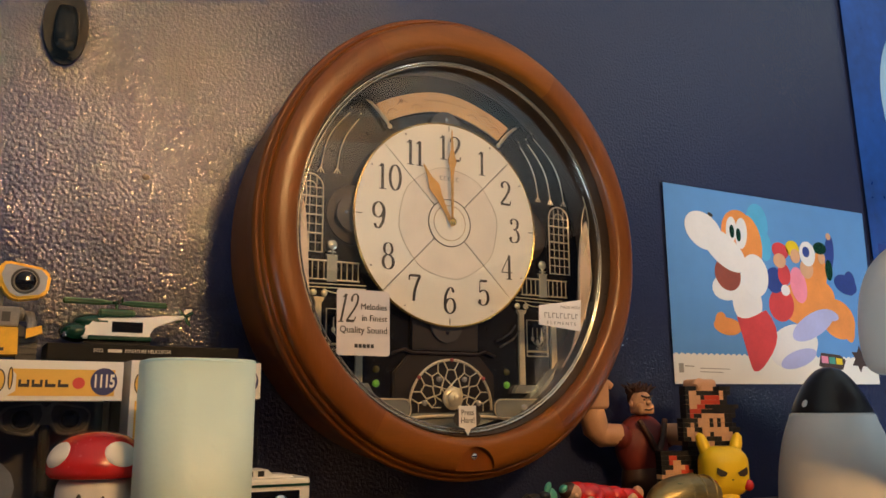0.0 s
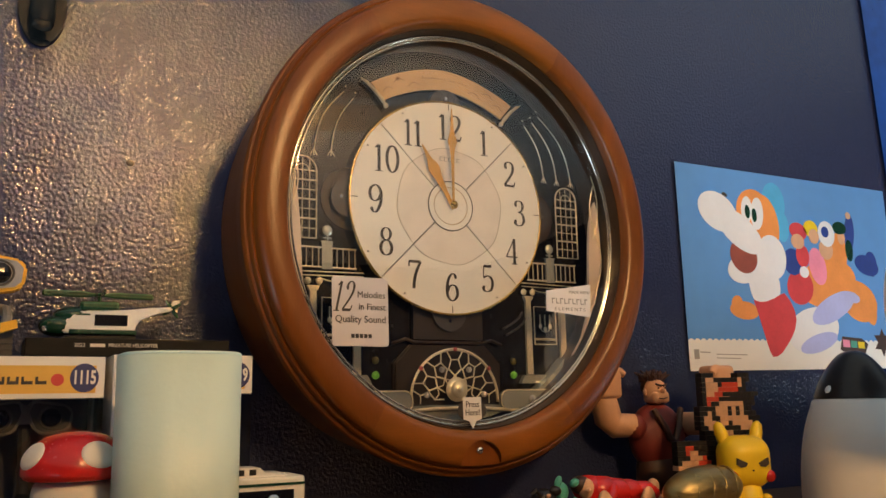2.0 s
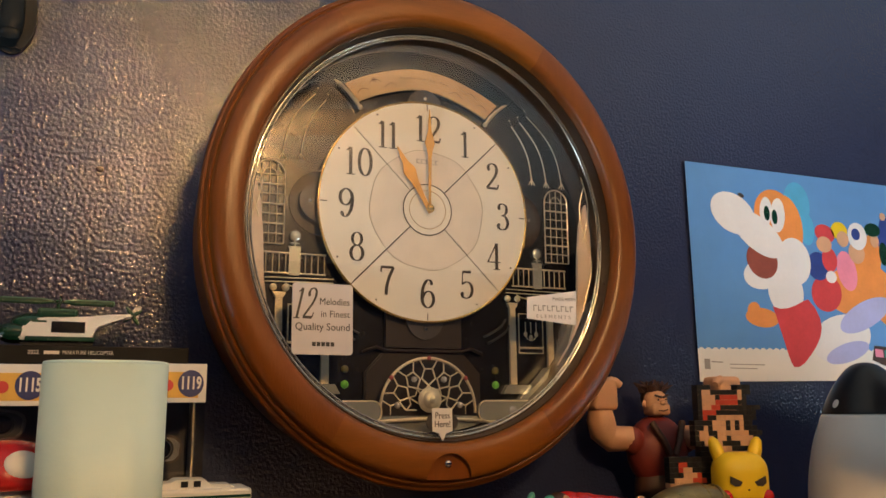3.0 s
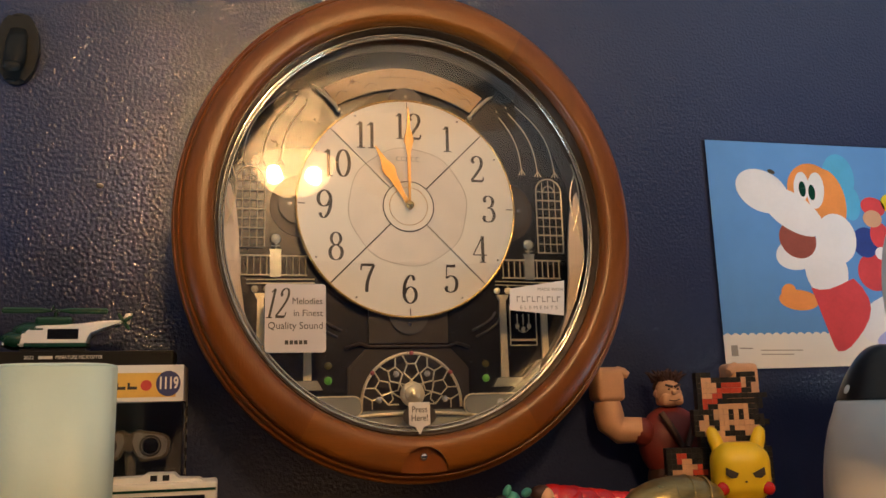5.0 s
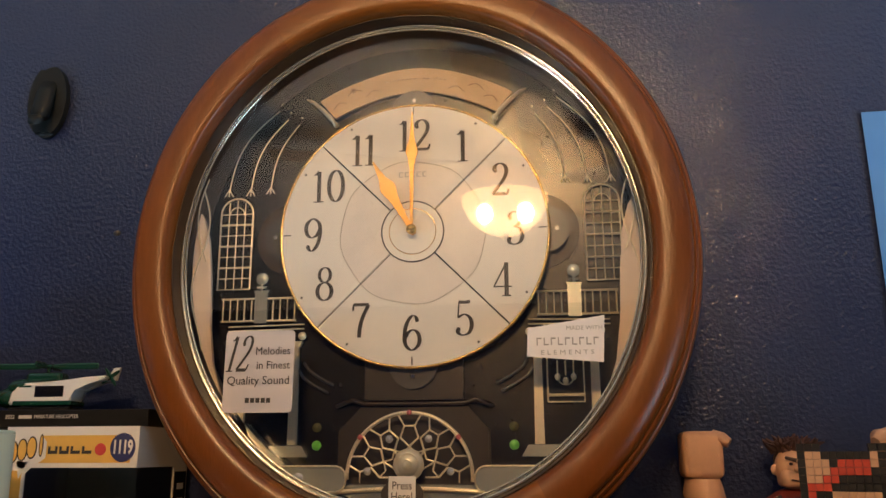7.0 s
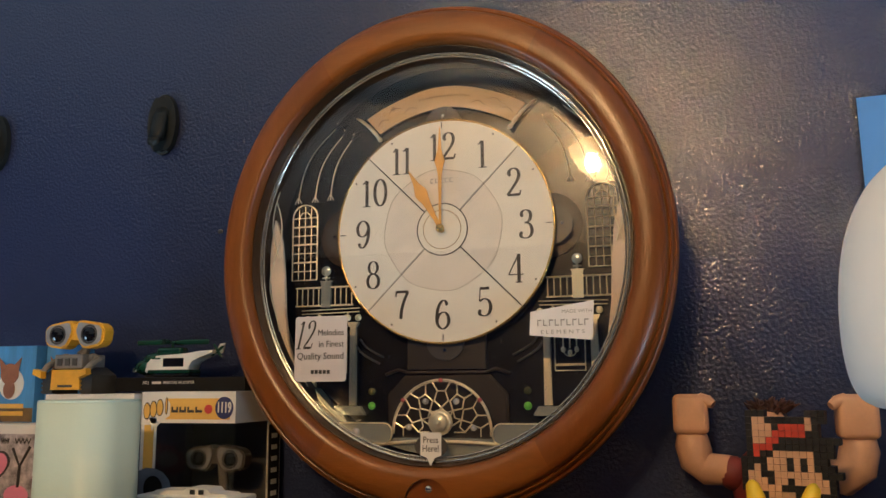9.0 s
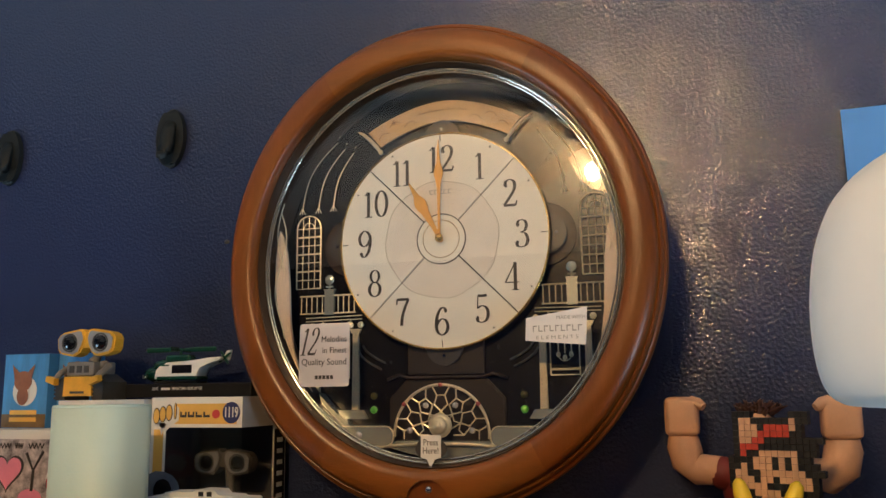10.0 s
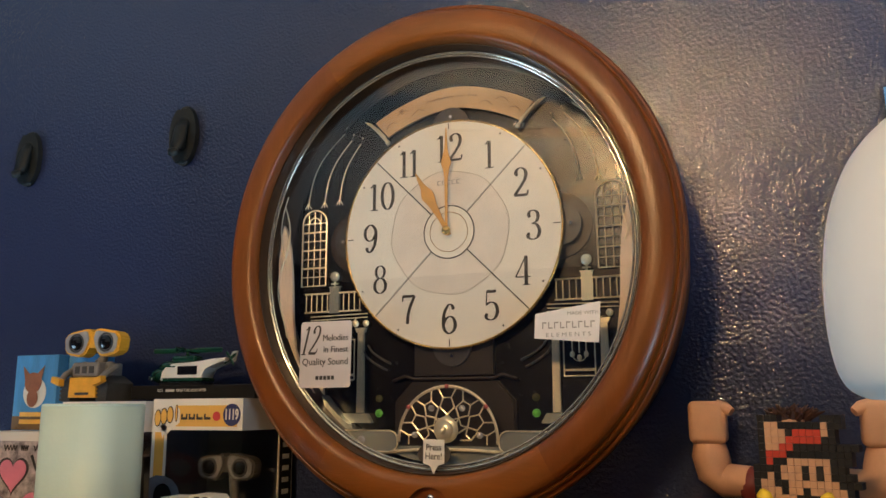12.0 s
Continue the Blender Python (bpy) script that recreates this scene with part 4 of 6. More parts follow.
# (layer, material, outlines in shares of the sheet)
M_PMOUTH = mat("poster_mouth", (0.30, 0.08, 0.06), 0.35, vary=0.2, scale=25)
for _name, _m, _lay, _outs in (
    ("plume_shape", M_PCYAN, 2, [blob(0.42, 0.85, 0.085, 0.11), blob(0.452, 0.73, 0.05, 0.08)]),
    ("back_shape", M_PORANGE, 3, [blob(0.65, 0.45, 0.23, 0.13, 10), blob(0.71, 0.60, 0.08, 0.13, -12), blob(0.80, 0.36, 0.15, 0.11, -15), blob(0.85, 0.34, 0.055, 0.11, 12), blob(0.245, 0.29, 0.10, 0.045, -4), blob(0.215, 0.325, 0.04, 0.035, 40)]),
    ("belly_shape", M_PWHITE, 4, [blob(0.555, 0.20, 0.20, 0.115, 12), blob(0.345, 0.42, 0.11, 0.12, 10)]),
    ("leg_shape", M_PLILAC, 5, [blob(0.665, 0.32, 0.19, 0.065, 22), blob(0.575, 0.135, 0.15, 0.045, 14), blob(0.76, 0.38, 0.07, 0.03, -10)]),
    ("bib_shape", M_PRED, 6, [[(0.288, 0.345), (0.315, 0.335), (0.345, 0.338), (0.38, 0.355), (0.41, 0.375), (0.43, 0.385), (0.455, 0.345), (0.472, 0.295), (0.475, 0.25), (0.465, 0.205), (0.445, 0.16), (0.42, 0.12), (0.395, 0.085), (0.372, 0.066), (0.352, 0.064), (0.342, 0.085), (0.333, 0.125), (0.323, 0.175), (0.312, 0.23), (0.30, 0.29)], blob(0.51, 0.42, 0.10, 0.09, 20)]),
    ("head_shape", M_PORANGE, 7, [blob(0.325, 0.785, 0.125, 0.125), blob(0.372, 0.74, 0.10, 0.15, 8), blob(0.30, 0.70, 0.10, 0.06, -20)]),
    ("jaw_shape", M_PWHITE, 8, [blob(0.265, 0.50, 0.125, 0.075, 12)]),
    ("mouth_shape", M_PMOUTH, 9, [blob(0.262, 0.56, 0.095, 0.085, -22)]),
    ("snout_shape", M_PWHITE, 10, [blob(0.165, 0.775, 0.135, 0.095, -20), blob(0.255, 0.685, 0.17, 0.085, -30), blob(0.388, 0.565, 0.105, 0.115)]),
    ("eye_shape", M_PWHITE, 11, [blob(0.292, 0.80, 0.038, 0.07, -8), blob(0.338, 0.785, 0.045, 0.085, -8)]),
    ("pupil_shape", M_GREEN, 12, [blob(0.295, 0.79, 0.018, 0.036), blob(0.325, 0.775, 0.018, 0.036)]),
    ("nostril_shape", M_INK, 12, [blob(0.20, 0.865, 0.018, 0.010, -20)]),
    ("rider_blue", M_PNAVY, 8, [blob(0.485, 0.55, 0.07, 0.07), blob(0.785, 0.73, 0.04, 0.11, -10), blob(0.86, 0.56, 0.10, 0.055, -12), blob(0.885, 0.57, 0.05, 0.07)]),
    ("rider_pink", M_PPINK, 9, [blob(0.605, 0.535, 0.065, 0.10, 12)]),
    ("rider_red", M_PRED, 10, [blob(0.525, 0.715, 0.065, 0.045, -10), blob(0.535, 0.585, 0.05, 0.06)]),
    ("rider_hair", M_VYELLOW, 10, [blob(0.588, 0.735, 0.055, 0.045)]),
    ("rider_skin", M_SKIN, 11, [blob(0.518, 0.66, 0.05, 0.04), blob(0.60, 0.695, 0.04, 0.04), blob(0.655, 0.63, 0.055, 0.055), blob(0.74, 0.70, 0.03, 0.035), blob(0.788, 0.83, 0.02, 0.02)]),
    ("rider_cap", M_PWHITE, 12, [blob(0.665, 0.715, 0.065, 0.07), blob(0.535, 0.50, 0.035, 0.03)]),
    ("rider_spot", M_PNAVY, 13, [blob(0.658, 0.725, 0.03, 0.03)]),
    ("rider_green", M_GREEN, 12, [blob(0.735, 0.755, 0.055, 0.035), blob(0.775, 0.635, 0.03, 0.06)]),
    ("logo_backing", M_BROWN, 8, [[(0.675, 0.10), (0.73, 0.07), (0.80, 0.08), (0.82, 0.13), (0.79, 0.16), (0.69, 0.17)], [(0.90 + (0.05 if i % 2 else 0.025) * math.cos(i * 0.52), 0.14 + (0.075 if i % 2 else 0.045) * math.sin(i * 0.52)) for i in range(12)]]),
    ("logo_bar", M_PPINK, 9, [[(0.69, 0.115), (0.725, 0.112), (0.725, 0.15), (0.69, 0.155)]]),
    ("logo_bar", M_TEAL, 9, [[(0.73, 0.112), (0.762, 0.110), (0.762, 0.146), (0.73, 0.149)]]),
    ("logo_bar", M_VYELLOW, 9, [[(0.767, 0.109), (0.80, 0.106), (0.80, 0.140), (0.767, 0.144)]]),
    ("small_print", M_INKGREY, 2, [[(0.11, 0.075), (0.24, 0.072), (0.24, 0.076), (0.11, 0.079)], [(0.11, 0.058), (0.21, 0.055), (0.21, 0.059), (0.11, 0.062)], [(0.02, 0.055), (0.04, 0.055), (0.04, 0.10), (0.02, 0.10)], [(0.045, 0.085), (0.085, 0.083), (0.085, 0.088), (0.045, 0.090)]]),
):
    for _i, _o in enumerate(_outs):
        _bm = bmesh.new()
        sheet(_bm, _o, _lay + 0.13 * _i)
        part(_name, _bm, _m, poster)

# large deep-blue poster beside it
poster2 = thing("night_poster", (0.818, -0.003, 1.60), "large glossy deep-blue poster with a pale round glow", "poster")
_bm = bmesh.new()
prism(_bm, [(0.822, 1.60), (1.40, 1.60), (1.40, 2.30), (0.788, 2.30)], -0.0045, -0.004)
part("paper", _bm, M_DEEP, poster2)
_bm = bmesh.new()
prism(_bm, arc(0.985, 2.03, 0.105, 0.145, 0, 354, 40), -0.0049, -0.0046)
part("pale_glow", _bm, M_PALE, poster2)
_bm = bmesh.new()
prism(_bm, [(0.832, 1.60), (1.40, 1.60), (1.40, 1.78), (0.95, 1.79), (0.90, 1.765), (0.83, 1.77)], -0.0049, -0.0046)
part("dark_band", _bm, M_PNAVY, poster2)


# ---- toys and boxes on the shelf, left of the clock ----
SH = 1.395


def robot(name, at, eye_z, k, yellow, grey, label, rim=None):
    """A toy robot with goggle eyes on two tracks."""
    f = Figure()
    x, y, z = at
    t = thing(name, at, label, "toy robot")

    def piece(kind, parent):
        ob = part(kind, f.bm, f.mats, parent)
        f.bm, f.mats = bmesh.new(), [M_BLACK]
        return ob

    for s in (-1, 1):
        # goggle housing: teardrop outline
        out = [(0.0005, 0.004), (0.0030, 0.0125), (0.0070, 0.0135), (0.0310, 0.0095), (0.0362, 0.0040), (0.0350, -0.0080), (0.0305, -0.0125), (0.0140, -0.0152), (0.0075, -0.0120), (0.0030, -0.0040)]
        pts = [(x + s * a * k, eye_z + b * k) for a, b in out]
        start = list(f.bm.verts)
        prism(f.bm, pts, y - 0.012 * k, y + 0.004 * k)
        fresh = [e for e in f.bm.edges if e.verts[0] not in start and e.verts[1] not in start]
        bmesh.ops.bevel(f.bm, geom=fresh, offset=0.0016 * k, segments=2, affect="EDGES")
        f.paint(rim or yellow)
        cx, cz = x + s * 0.0190 * k, eye_z - 0.001 * k
        pts = [(cx + (px - cx) * 0.86, cz + (pz - cz) * 0.83) for px, pz in pts]
        goggle = piece("goggle", t)
        prism(f.bm, pts, y - 0.0125 * k, y - 0.010 * k)
        f.paint(M_PLATE if yellow == M_TOYY else grey)
        piece("face_plate", goggle)
        tube(f.bm, [(cx + 0.0088 * k * math.cos(a), y - 0.0128 * k, cz + 0.0088 * k * math.sin(a)) for a in [math.pi * i / 10 for i in range(20)]], 0.0009 * k, 6, True)
        f.paint(M_TOYDARK)
        ball(f.bm, (cx, y - 0.0125 * k, cz), (0.0074 * k, 0.004 * k, 0.0074 * k), 16, 8)
        f.paint(M_LENS)
        piece("lens", goggle)
        # tracks
        pts = [(x + s * 0.0170 * k, z), (x + s * 0.0295 * k, z), (x + s * 0.0295 * k, z + 0.018 * k), (x + s * 0.0170 * k, z + 0.026 * k)]
        prism(f.bm, pts, y - 0.017 * k, y + 0.018 * k)
        for i in range(5):
            box(f.bm, *sorted((x + s * 0.0165 * k, x + s * 0.0300 * k)), y - 0.0185 * k, y - 0.017 * k, z + (0.001 + 0.004 * i) * k, z + (0.0035 + 0.004 * i) * k)
        f.paint(M_TOYDARK)
        piece("track", t)
        tube(f.bm, [(x + s * 0.017 * k, y, z + 0.034 * k), (x + s * 0.0245 * k, y - 0.004 * k, z + 0.033 * k), (x + s * 0.0255 * k, y - 0.016 * k, z + 0.027 * k), (x + s * 0.0245 * k, y - 0.024 * k, z + 0.020 * k)], [0.0042 * k, 0.0040 * k, 0.0034 * k, 0.0028 * k], 8)
        f.paint(grey)
        arm = piece("arm", t)
        prism(f.bm, [(x + s * 0.0215 * k, z + 0.0150 * k), (x + s * 0.0320 * k, z + 0.0190 * k), (x + s * 0.0310 * k, z + 0.0245 * k), (x + s * 0.0215 * k, z + 0.0220 * k)], y - 0.029 * k, y - 0.022 * k)
        f.paint(yellow)
        piece("claw", arm)
    box(f.bm, x - 0.0035 * k, x + 0.0035 * k, y - 0.010 * k, y + 0.010 * k, eye_z - 0.006 * k, eye_z + 0.0095 * k)
    f.paint(rim or yellow)
    piece("bridge", t)
    prism(f.bm, [(x - 0.0175 * k, z + 0.004 * k), (x + 0.0175 * k, z + 0.004 * k), (x + 0.0165 * k, z + 0.0235 * k), (x - 0.0165 * k, z + 0.0235 * k)], y - 0.020 * k, y + 0.016 * k)
    f.paint(yellow)
    piece("body", t)
    box(f.bm, x - 0.0168 * k, x + 0.0168 * k, y - 0.0175 * k, y + 0.016 * k, z + 0.0240 * k, z + 0.0385 * k, 0.0015 * k)
    tube(f.bm, [(x, y + 0.002 * k, z + 0.038 * k), (x + 0.002 * k, y + 0.005 * k, z + 0.045 * k), (x, y + 0.003 * k, eye_z - 0.004 * k)], [0.006 * k, 0.0042 * k, 0.0052 * k], 10)
    for s in (-1, 1):
        ball(f.bm, (x + s * 0.0165 * k, y - 0.002 * k, z + 0.0345 * k), (0.0055 * k, 0.007 * k, 0.0055 * k), 10, 8)
    f.paint(grey)
    chest = piece("chest", t)
    for i in range(3):
        box(f.bm, x - 0.0125 * k + 0.0090 * k * i, x - 0.0070 * k + 0.0090 * k * i, y - 0.0182 * k, y - 0.0172 * k, z + 0.0275 * k, z + 0.0345 * k)
    box(f.bm, x - 0.0085 * k, x + 0.0085 * k, y - 0.0206 * k, y - 0.0198 * k, z + 0.0065 * k, z + 0.0088 * k)
    f.paint(M_TOYDARK)
    piece("badge", chest)
    return t


def pop_box(x0, x1, yf, z1, number, mark_x, label):
    """A window box for a vinyl toy: card shell, clear window, printed head strip."""
    yb = yf + 0.088
    t = thing("toy_box", ((x0 + x1) / 2, (yf + yb) / 2, SH), label, "toy box", "boxed toys on the shelf")
    th = 0.0012
    bm = bmesh.new()
    box(bm, x0, x1, yb - th, yb, SH, z1)
    box(bm, x0, x1, yf, yb - th, z1 - th, z1)
    box(bm, x0, x1, yf, yb - th, SH, SH + th)
    box(bm, x0, x0 + th, yf, yb - th, SH + th, z1 - th)
    box(bm, x1 - th, x1, yf, yb - th, z1 - 0.030, z1 - th)
    box(bm, x1 - th, x1, yf + 0.062, yb - th, SH + th, z1 - 0.030)
    shell = part("card_shell", bm, M_CARDW, t)
    bm = bmesh.new()
    box(bm, x0 + th, x1 - th, yb - 2 * th, yb - th, SH + th, z1 - 0.030)
    box(bm, x0 + th, x0 + 1.6 * th, yf + 0.001, yb - 2 * th, SH + th, z1 - th)
    box(bm, x0 + 2 * th, x1 - 2 * th, yf + 0.002, yb - 2 * th, SH + th, SH + 0.012)
    part("inner_tray", bm, M_CARDK, t)
    # front: head strip and a side column
    bm = bmesh.new()
    prism(bm, [(x0, SH), (x0, z1), (x1, z1), (x1, z1 - 0.030), (x0 + 0.0215, z1 - 0.030), (x0 + 0.0175, z1 - 0.034), (x0 + 0.0175, SH)], yf - th, yf)
    part("front_card", bm, M_CARDW, t)
    bm = bmesh.new()
    box(bm, x0 + 0.026, x1 - 0.006, yf - th - 0.0003, yf - th, z1 - 0.0265, z1 - 0.0065)
    box(bm, x0 + 0.004, x0 + 0.0150, yf - th - 0.0003, yf - th, SH + 0.06, z1 - 0.0320)
    part("yellow_band", bm, M_CARDY, t)
    bm = bmesh.new()
    prism(bm, [(x0 + 0.0175 + (0.0170 if i % 3 else 0.0155) * math.cos(i * 0.45), z1 - 0.0170 + (0.0140 if i % 3 else 0.0125) * math.sin(i * 0.45)) for i in range(14)], yf - th - 0.0007, yf - th - 0.0004)
    prism(bm, [(x0 + 0.010, z1 - 0.025), (x0 + 0.013, z1 - 0.038), (x0 + 0.019, z1 - 0.026)], yf - th - 0.0007, yf - th - 0.0004)
    part("logo_burst", bm, M_CARDW, t)
    burst = t.children[-1]
    for i in range(4):
        cx, cz, w = x0 + 0.0068 + 0.0074 * i, z1 - 0.0185 + 0.0016 * i, 0.0042 if i < 3 else 0.0018
        bm = bmesh.new()
        prism(bm, arc(cx, cz, w, 0.0084, 0, 340, 17), yf - th - 0.0010, yf - th - 0.0008)
        ring_mark = part("logo_outline", bm, M_INK, burst)
        bm = bmesh.new()
        prism(bm, arc(cx, cz, w - 0.0009, 0.0073, 0, 340, 17), yf - th - 0.0013, yf - th - 0.0011)
        if i < 3:
            prism(bm, arc(cx, cz - 0.0002, 0.0007, 0.0016, 0, 340, 11), yf - th - 0.0014, yf - th - 0.0013)
        part("logo_mark", bm, M_CARDY, burst)
    for i in range(4):
        xx = x0 + 0.0345 + 0.0090 * i
        bm = bmesh.new()
        box(bm, xx, xx + 0.0074, yf - th - 0.0006, yf - th - 0.0003, z1 - 0.0200, z1 - 0.0176)
        box(bm, xx, xx + 0.0018, yf - th - 0.0006, yf - th - 0.0003, z1 - 0.0176, z1 - 0.0145)
        if i < 2:
            box(bm, xx + 0.0056, xx + 0.0074, yf - th - 0.0006, yf - th - 0.0003, z1 - 0.0176, z1 - 0.0145)
        part("title_bar", bm, M_INK, t)
    bm = bmesh.new()
    prism(bm, arc(x0 + 0.0760, z1 - 0.0168, 0.0044, 0.0044, 0, 345, 23), yf - th - 0.0006, yf - th - 0.0003)
    part("red_dot", bm, M_REDPRINT, t)
    bm = bmesh.new()
    prism(bm, arc(mark_x, z1 - 0.0155, 0.0098, 0.0105, 0, 350, 35), yf - th - 0.0008, yf - th - 0.0003)
    badge = part("number_badge", bm, M_NAVYPRINT, t)
    bm = bmesh.new()
    words(bm, number, mark_x, yf - th - 0.0011, z1 - 0.0155, 0.0135, 0.60, bold=0.00045)
    part("number", bm, M_CARDW, badge)
    # printed dark figure head at the foot of the column
    bm = bmesh.new()
    prism(bm, [(x0 + 0.0005, SH + 0.02), (x0 + 0.0005, SH + 0.080), (x0 + 0.008, SH + 0.083), (x0 + 0.018, SH + 0.0825), (x0 + 0.028, SH + 0.079), (x0 + 0.035, SH + 0.072), (x0 + 0.038, SH + 0.062), (x0 + 0.036, SH + 0.052), (x0 + 0.028, SH + 0.044), (x0 + 0.018, SH + 0.04), (x0 + 0.018, SH + 0.02)], yf - th - 0.0006, yf - th - 0.0002)
    shape = part("printed_shape", bm, M_CARDG, t)
    bm = bmesh.new()
    prism(bm, arc(x0 + 0.017, SH + 0.064, 0.0105, 0.0115, 0, 345, 23), yf - th - 0.0010, yf - th - 0.0007)
    part("printed_lens", bm, M_LENS, shape)
    bm = bmesh.new()
    box(bm, x0 + 0.0175, x1 - 0.0004, yf - 0.0004, yf, SH + th, z1 - 0.030)
    box(bm, x1 - 0.0004, x1, yf, yf + 0.062, SH + th, z1 - 0.030)
    pane = part("clear_window", bm, M_PLASTIC, t, "clear plastic window")
    pane.visible_shadow = False
    bm = bmesh.new()
    box(bm, x1, x1 + 0.0003, yf + 0.064, yb - 0.002, SH + 0.004, z1 - 0.034)
    strip = part("side_strip", bm, M_BLACKCARD, t, "black side strip with white bars")
    for i in range(9):
        zz = z1 - 0.048 - 0.0115 * i
        bm = bmesh.new()
        box(bm, x1 + 0.0003, x1 + 0.0005, yf + 0.069, yb - 0.007, zz, zz + 0.0048)
        part("title_bar", bm, M_CARDW, strip)
    return t


pop_box(-0.306, -0.2005, -0.100, 1.551, "1119", -0.2125, "white and yellow window box with a grey vinyl robot inside")
pop_box(-0.4205, -0.3125, -0.104, 1.549, "1115", -0.3265, "white and yellow window box partly hidden behind a mint canister")
robot("boxed_robot", (-0.246, -0.052, SH + 0.013), 1.485, 0.95, M_TOYY, M_TOYGREY, "grey and yellow goggle-eyed vinyl robot inside its window box", mat("robot_rim_grey", (0.14, 0.12, 0.10), 0.35, 0.4))
robot("boxed_robot", (-0.362, -0.056, SH + 0.013), 1.506, 0.92, M_TOYGREY, M_TOYDARK, "dark grey goggle-eyed vinyl robot inside its window box")
robot("toy_robot", (-0.4065, -0.074, 1.5492), 1.612, 1.06, M_TOYY, M_TOYGREY, "yellow goggle-eyed toy robot standing on a toy box")

# black plinth with the toy helicopter
_pl = thing("display_plinth", (-0.285, -0.04, 1.5512), "flat black display plinth with small white lettering", "plinth")
_bm = bmesh.new()
box(_bm, -0.366, -0.211, -0.068, -0.018, 1.5512, 1.5655, 0.001)
part("plinth_block", _bm, M_BLACKCARD, _pl)
_bm = bmesh.new()
words(_bm, "2022", -0.3275, -0.0684, 1.5600, 0.0042, 0.95)
box(_bm, -0.3200, -0.3090, -0.0685, -0.0681, 1.5587, 1.5613)
words(_bm, "MINIATURE HELICOPTER", -0.2880, -0.0684, 1.5600, 0.0042, 0.80)
part("lettering", _bm, M_CARDW, _pl)
heli = thing("toy_helicopter", (-0.305, -0.045, 1.5656), "green and white toy helicopter on a black plinth", "toy helicopter")
HY = -0.046
_bm = bmesh.new()
prism(_bm, [(-0.340, 1.5705), (-0.338, 1.5800), (-0.333, 1.5860), (-0.324, 1.5885), (-0.287, 1.5890), (-0.272, 1.5925), (-0.256, 1.5935), (-0.256, 1.5900), (-0.272, 1.5875), (-0.283, 1.5830), (-0.286, 1.5715)], HY - 0.010, HY + 0.010)
bmesh.ops.bevel(_bm, geom=list(_bm.edges), offset=0.0014, segments=2, affect="EDGES")
smooth(_bm, 50)
part("fuselage", _bm, M_WHITE, heli)
_bm = bmesh.new()
ball(_bm, (-0.343, HY, 1.5765), (0.014, 0.0102, 0.0085), 18, 12)
ball(_bm, (-0.331, HY, 1.5845), (0.016, 0.0098, 0.008), 18, 12)
smooth(_bm)
part("nose", _bm, M_GREEN, heli, "dark green glossy nose")
_bm = bmesh.new()
box(_bm, -0.328, -0.297, HY - 0.0075, HY + 0.0075, 1.5885, 1.5970, 0.003)
box(_bm, -0.335, -0.284, HY - 0.011, HY + 0.011, 1.5695, 1.5735, 0.001)
part("engine_cover", _bm, M_GREEN, heli, "dark green engine cover and skirt")
_bm = bmesh.new()
box(_bm, -0.3165, -0.2915, HY - 0.0105, HY - 0.0096, 1.5765, 1.5855, 0.0003)
part("cabin_window", _bm, M_LENS, heli)
_bm = bmesh.new()
box(_bm, -0.3305, -0.3200, HY - 0.0104, HY - 0.0098, 1.5845, 1.5860)
part("marking", _bm, M_GREEN, heli)
_bm = bmesh.new()
box(_bm, -0.354, -0.352, HY - 0.0100, HY - 0.006, 1.5715, 1.5755)
ball(_bm, (-0.3525, HY - 0.0065, 1.5725), 0.0022, 8, 6)
part("lamp", _bm, M_CHROME, heli)
_bm = bmesh.new()
tube(_bm, [(-0.3125, HY, 1.596), (-0.3125, HY, 1.6035)], 0.0016, 8)
ball(_bm, (-0.3125, HY, 1.6025), (0.004, 0.004, 0.002), 10, 6)
for _a in (4, 94, 184, 274):
    _d = Vector((math.cos(radians(_a)), math.sin(radians(_a)), 0))
    _l = 0.043 if _a % 180 < 20 else 0.022
    tube(_bm, [Vector((-0.3125, HY, 1.6025)) + _d * k * _l for k in (0.05, 0.3, 0.97, 1.0)], [0.001, 0.0026, 0.0026, 0.001], 6, flat=0.3)
part("main_rotor", _bm, M_GREEN, heli)
_bm = bmesh.new()
prism(_bm, [(-0.260, 1.5900), (-0.254, 1.6000), (-0.2485, 1.6005), (-0.251, 1.5900)], HY - 0.0012, HY + 0.0012)
part("tail_fin", _bm, M_WHITE, heli)
_bm = bmesh.new()
for _a in (35, 125):
    _d = Vector((math.cos(radians(_a)), 0, math.sin(radians(_a))))
    tube(_bm, [Vector((-0.2555, HY - 0.003, 1.5925)) + _d * k * 0.0088 for k in (-1, -0.6, 0.6, 1)], [0.0008, 0.0016, 0.0016, 0.0008], 6, flat=0.4)
part("tail_rotor", _bm, M_GREEN, heli)
for _s in (-1, 1):
    _bm = bmesh.new()
    tube(_bm, [(-0.338, HY + _s * 0.010, 1.5672), (-0.285, HY + _s * 0.010, 1.5672)], 0.0013, 6)
    for _x in (-0.327, -0.295):
        tube(_bm, [(_x, HY + _s * 0.010, 1.5672), (_x, HY + _s * 0.008, 1.5715)], 0.001, 6)
    part("skid", _bm, M_BLACK, heli)

# mint canister with a flush lid
can = thing("canister", (-0.280, -0.207, SH), "pale mint canister with rounded square sides and a flush lid", "canister")


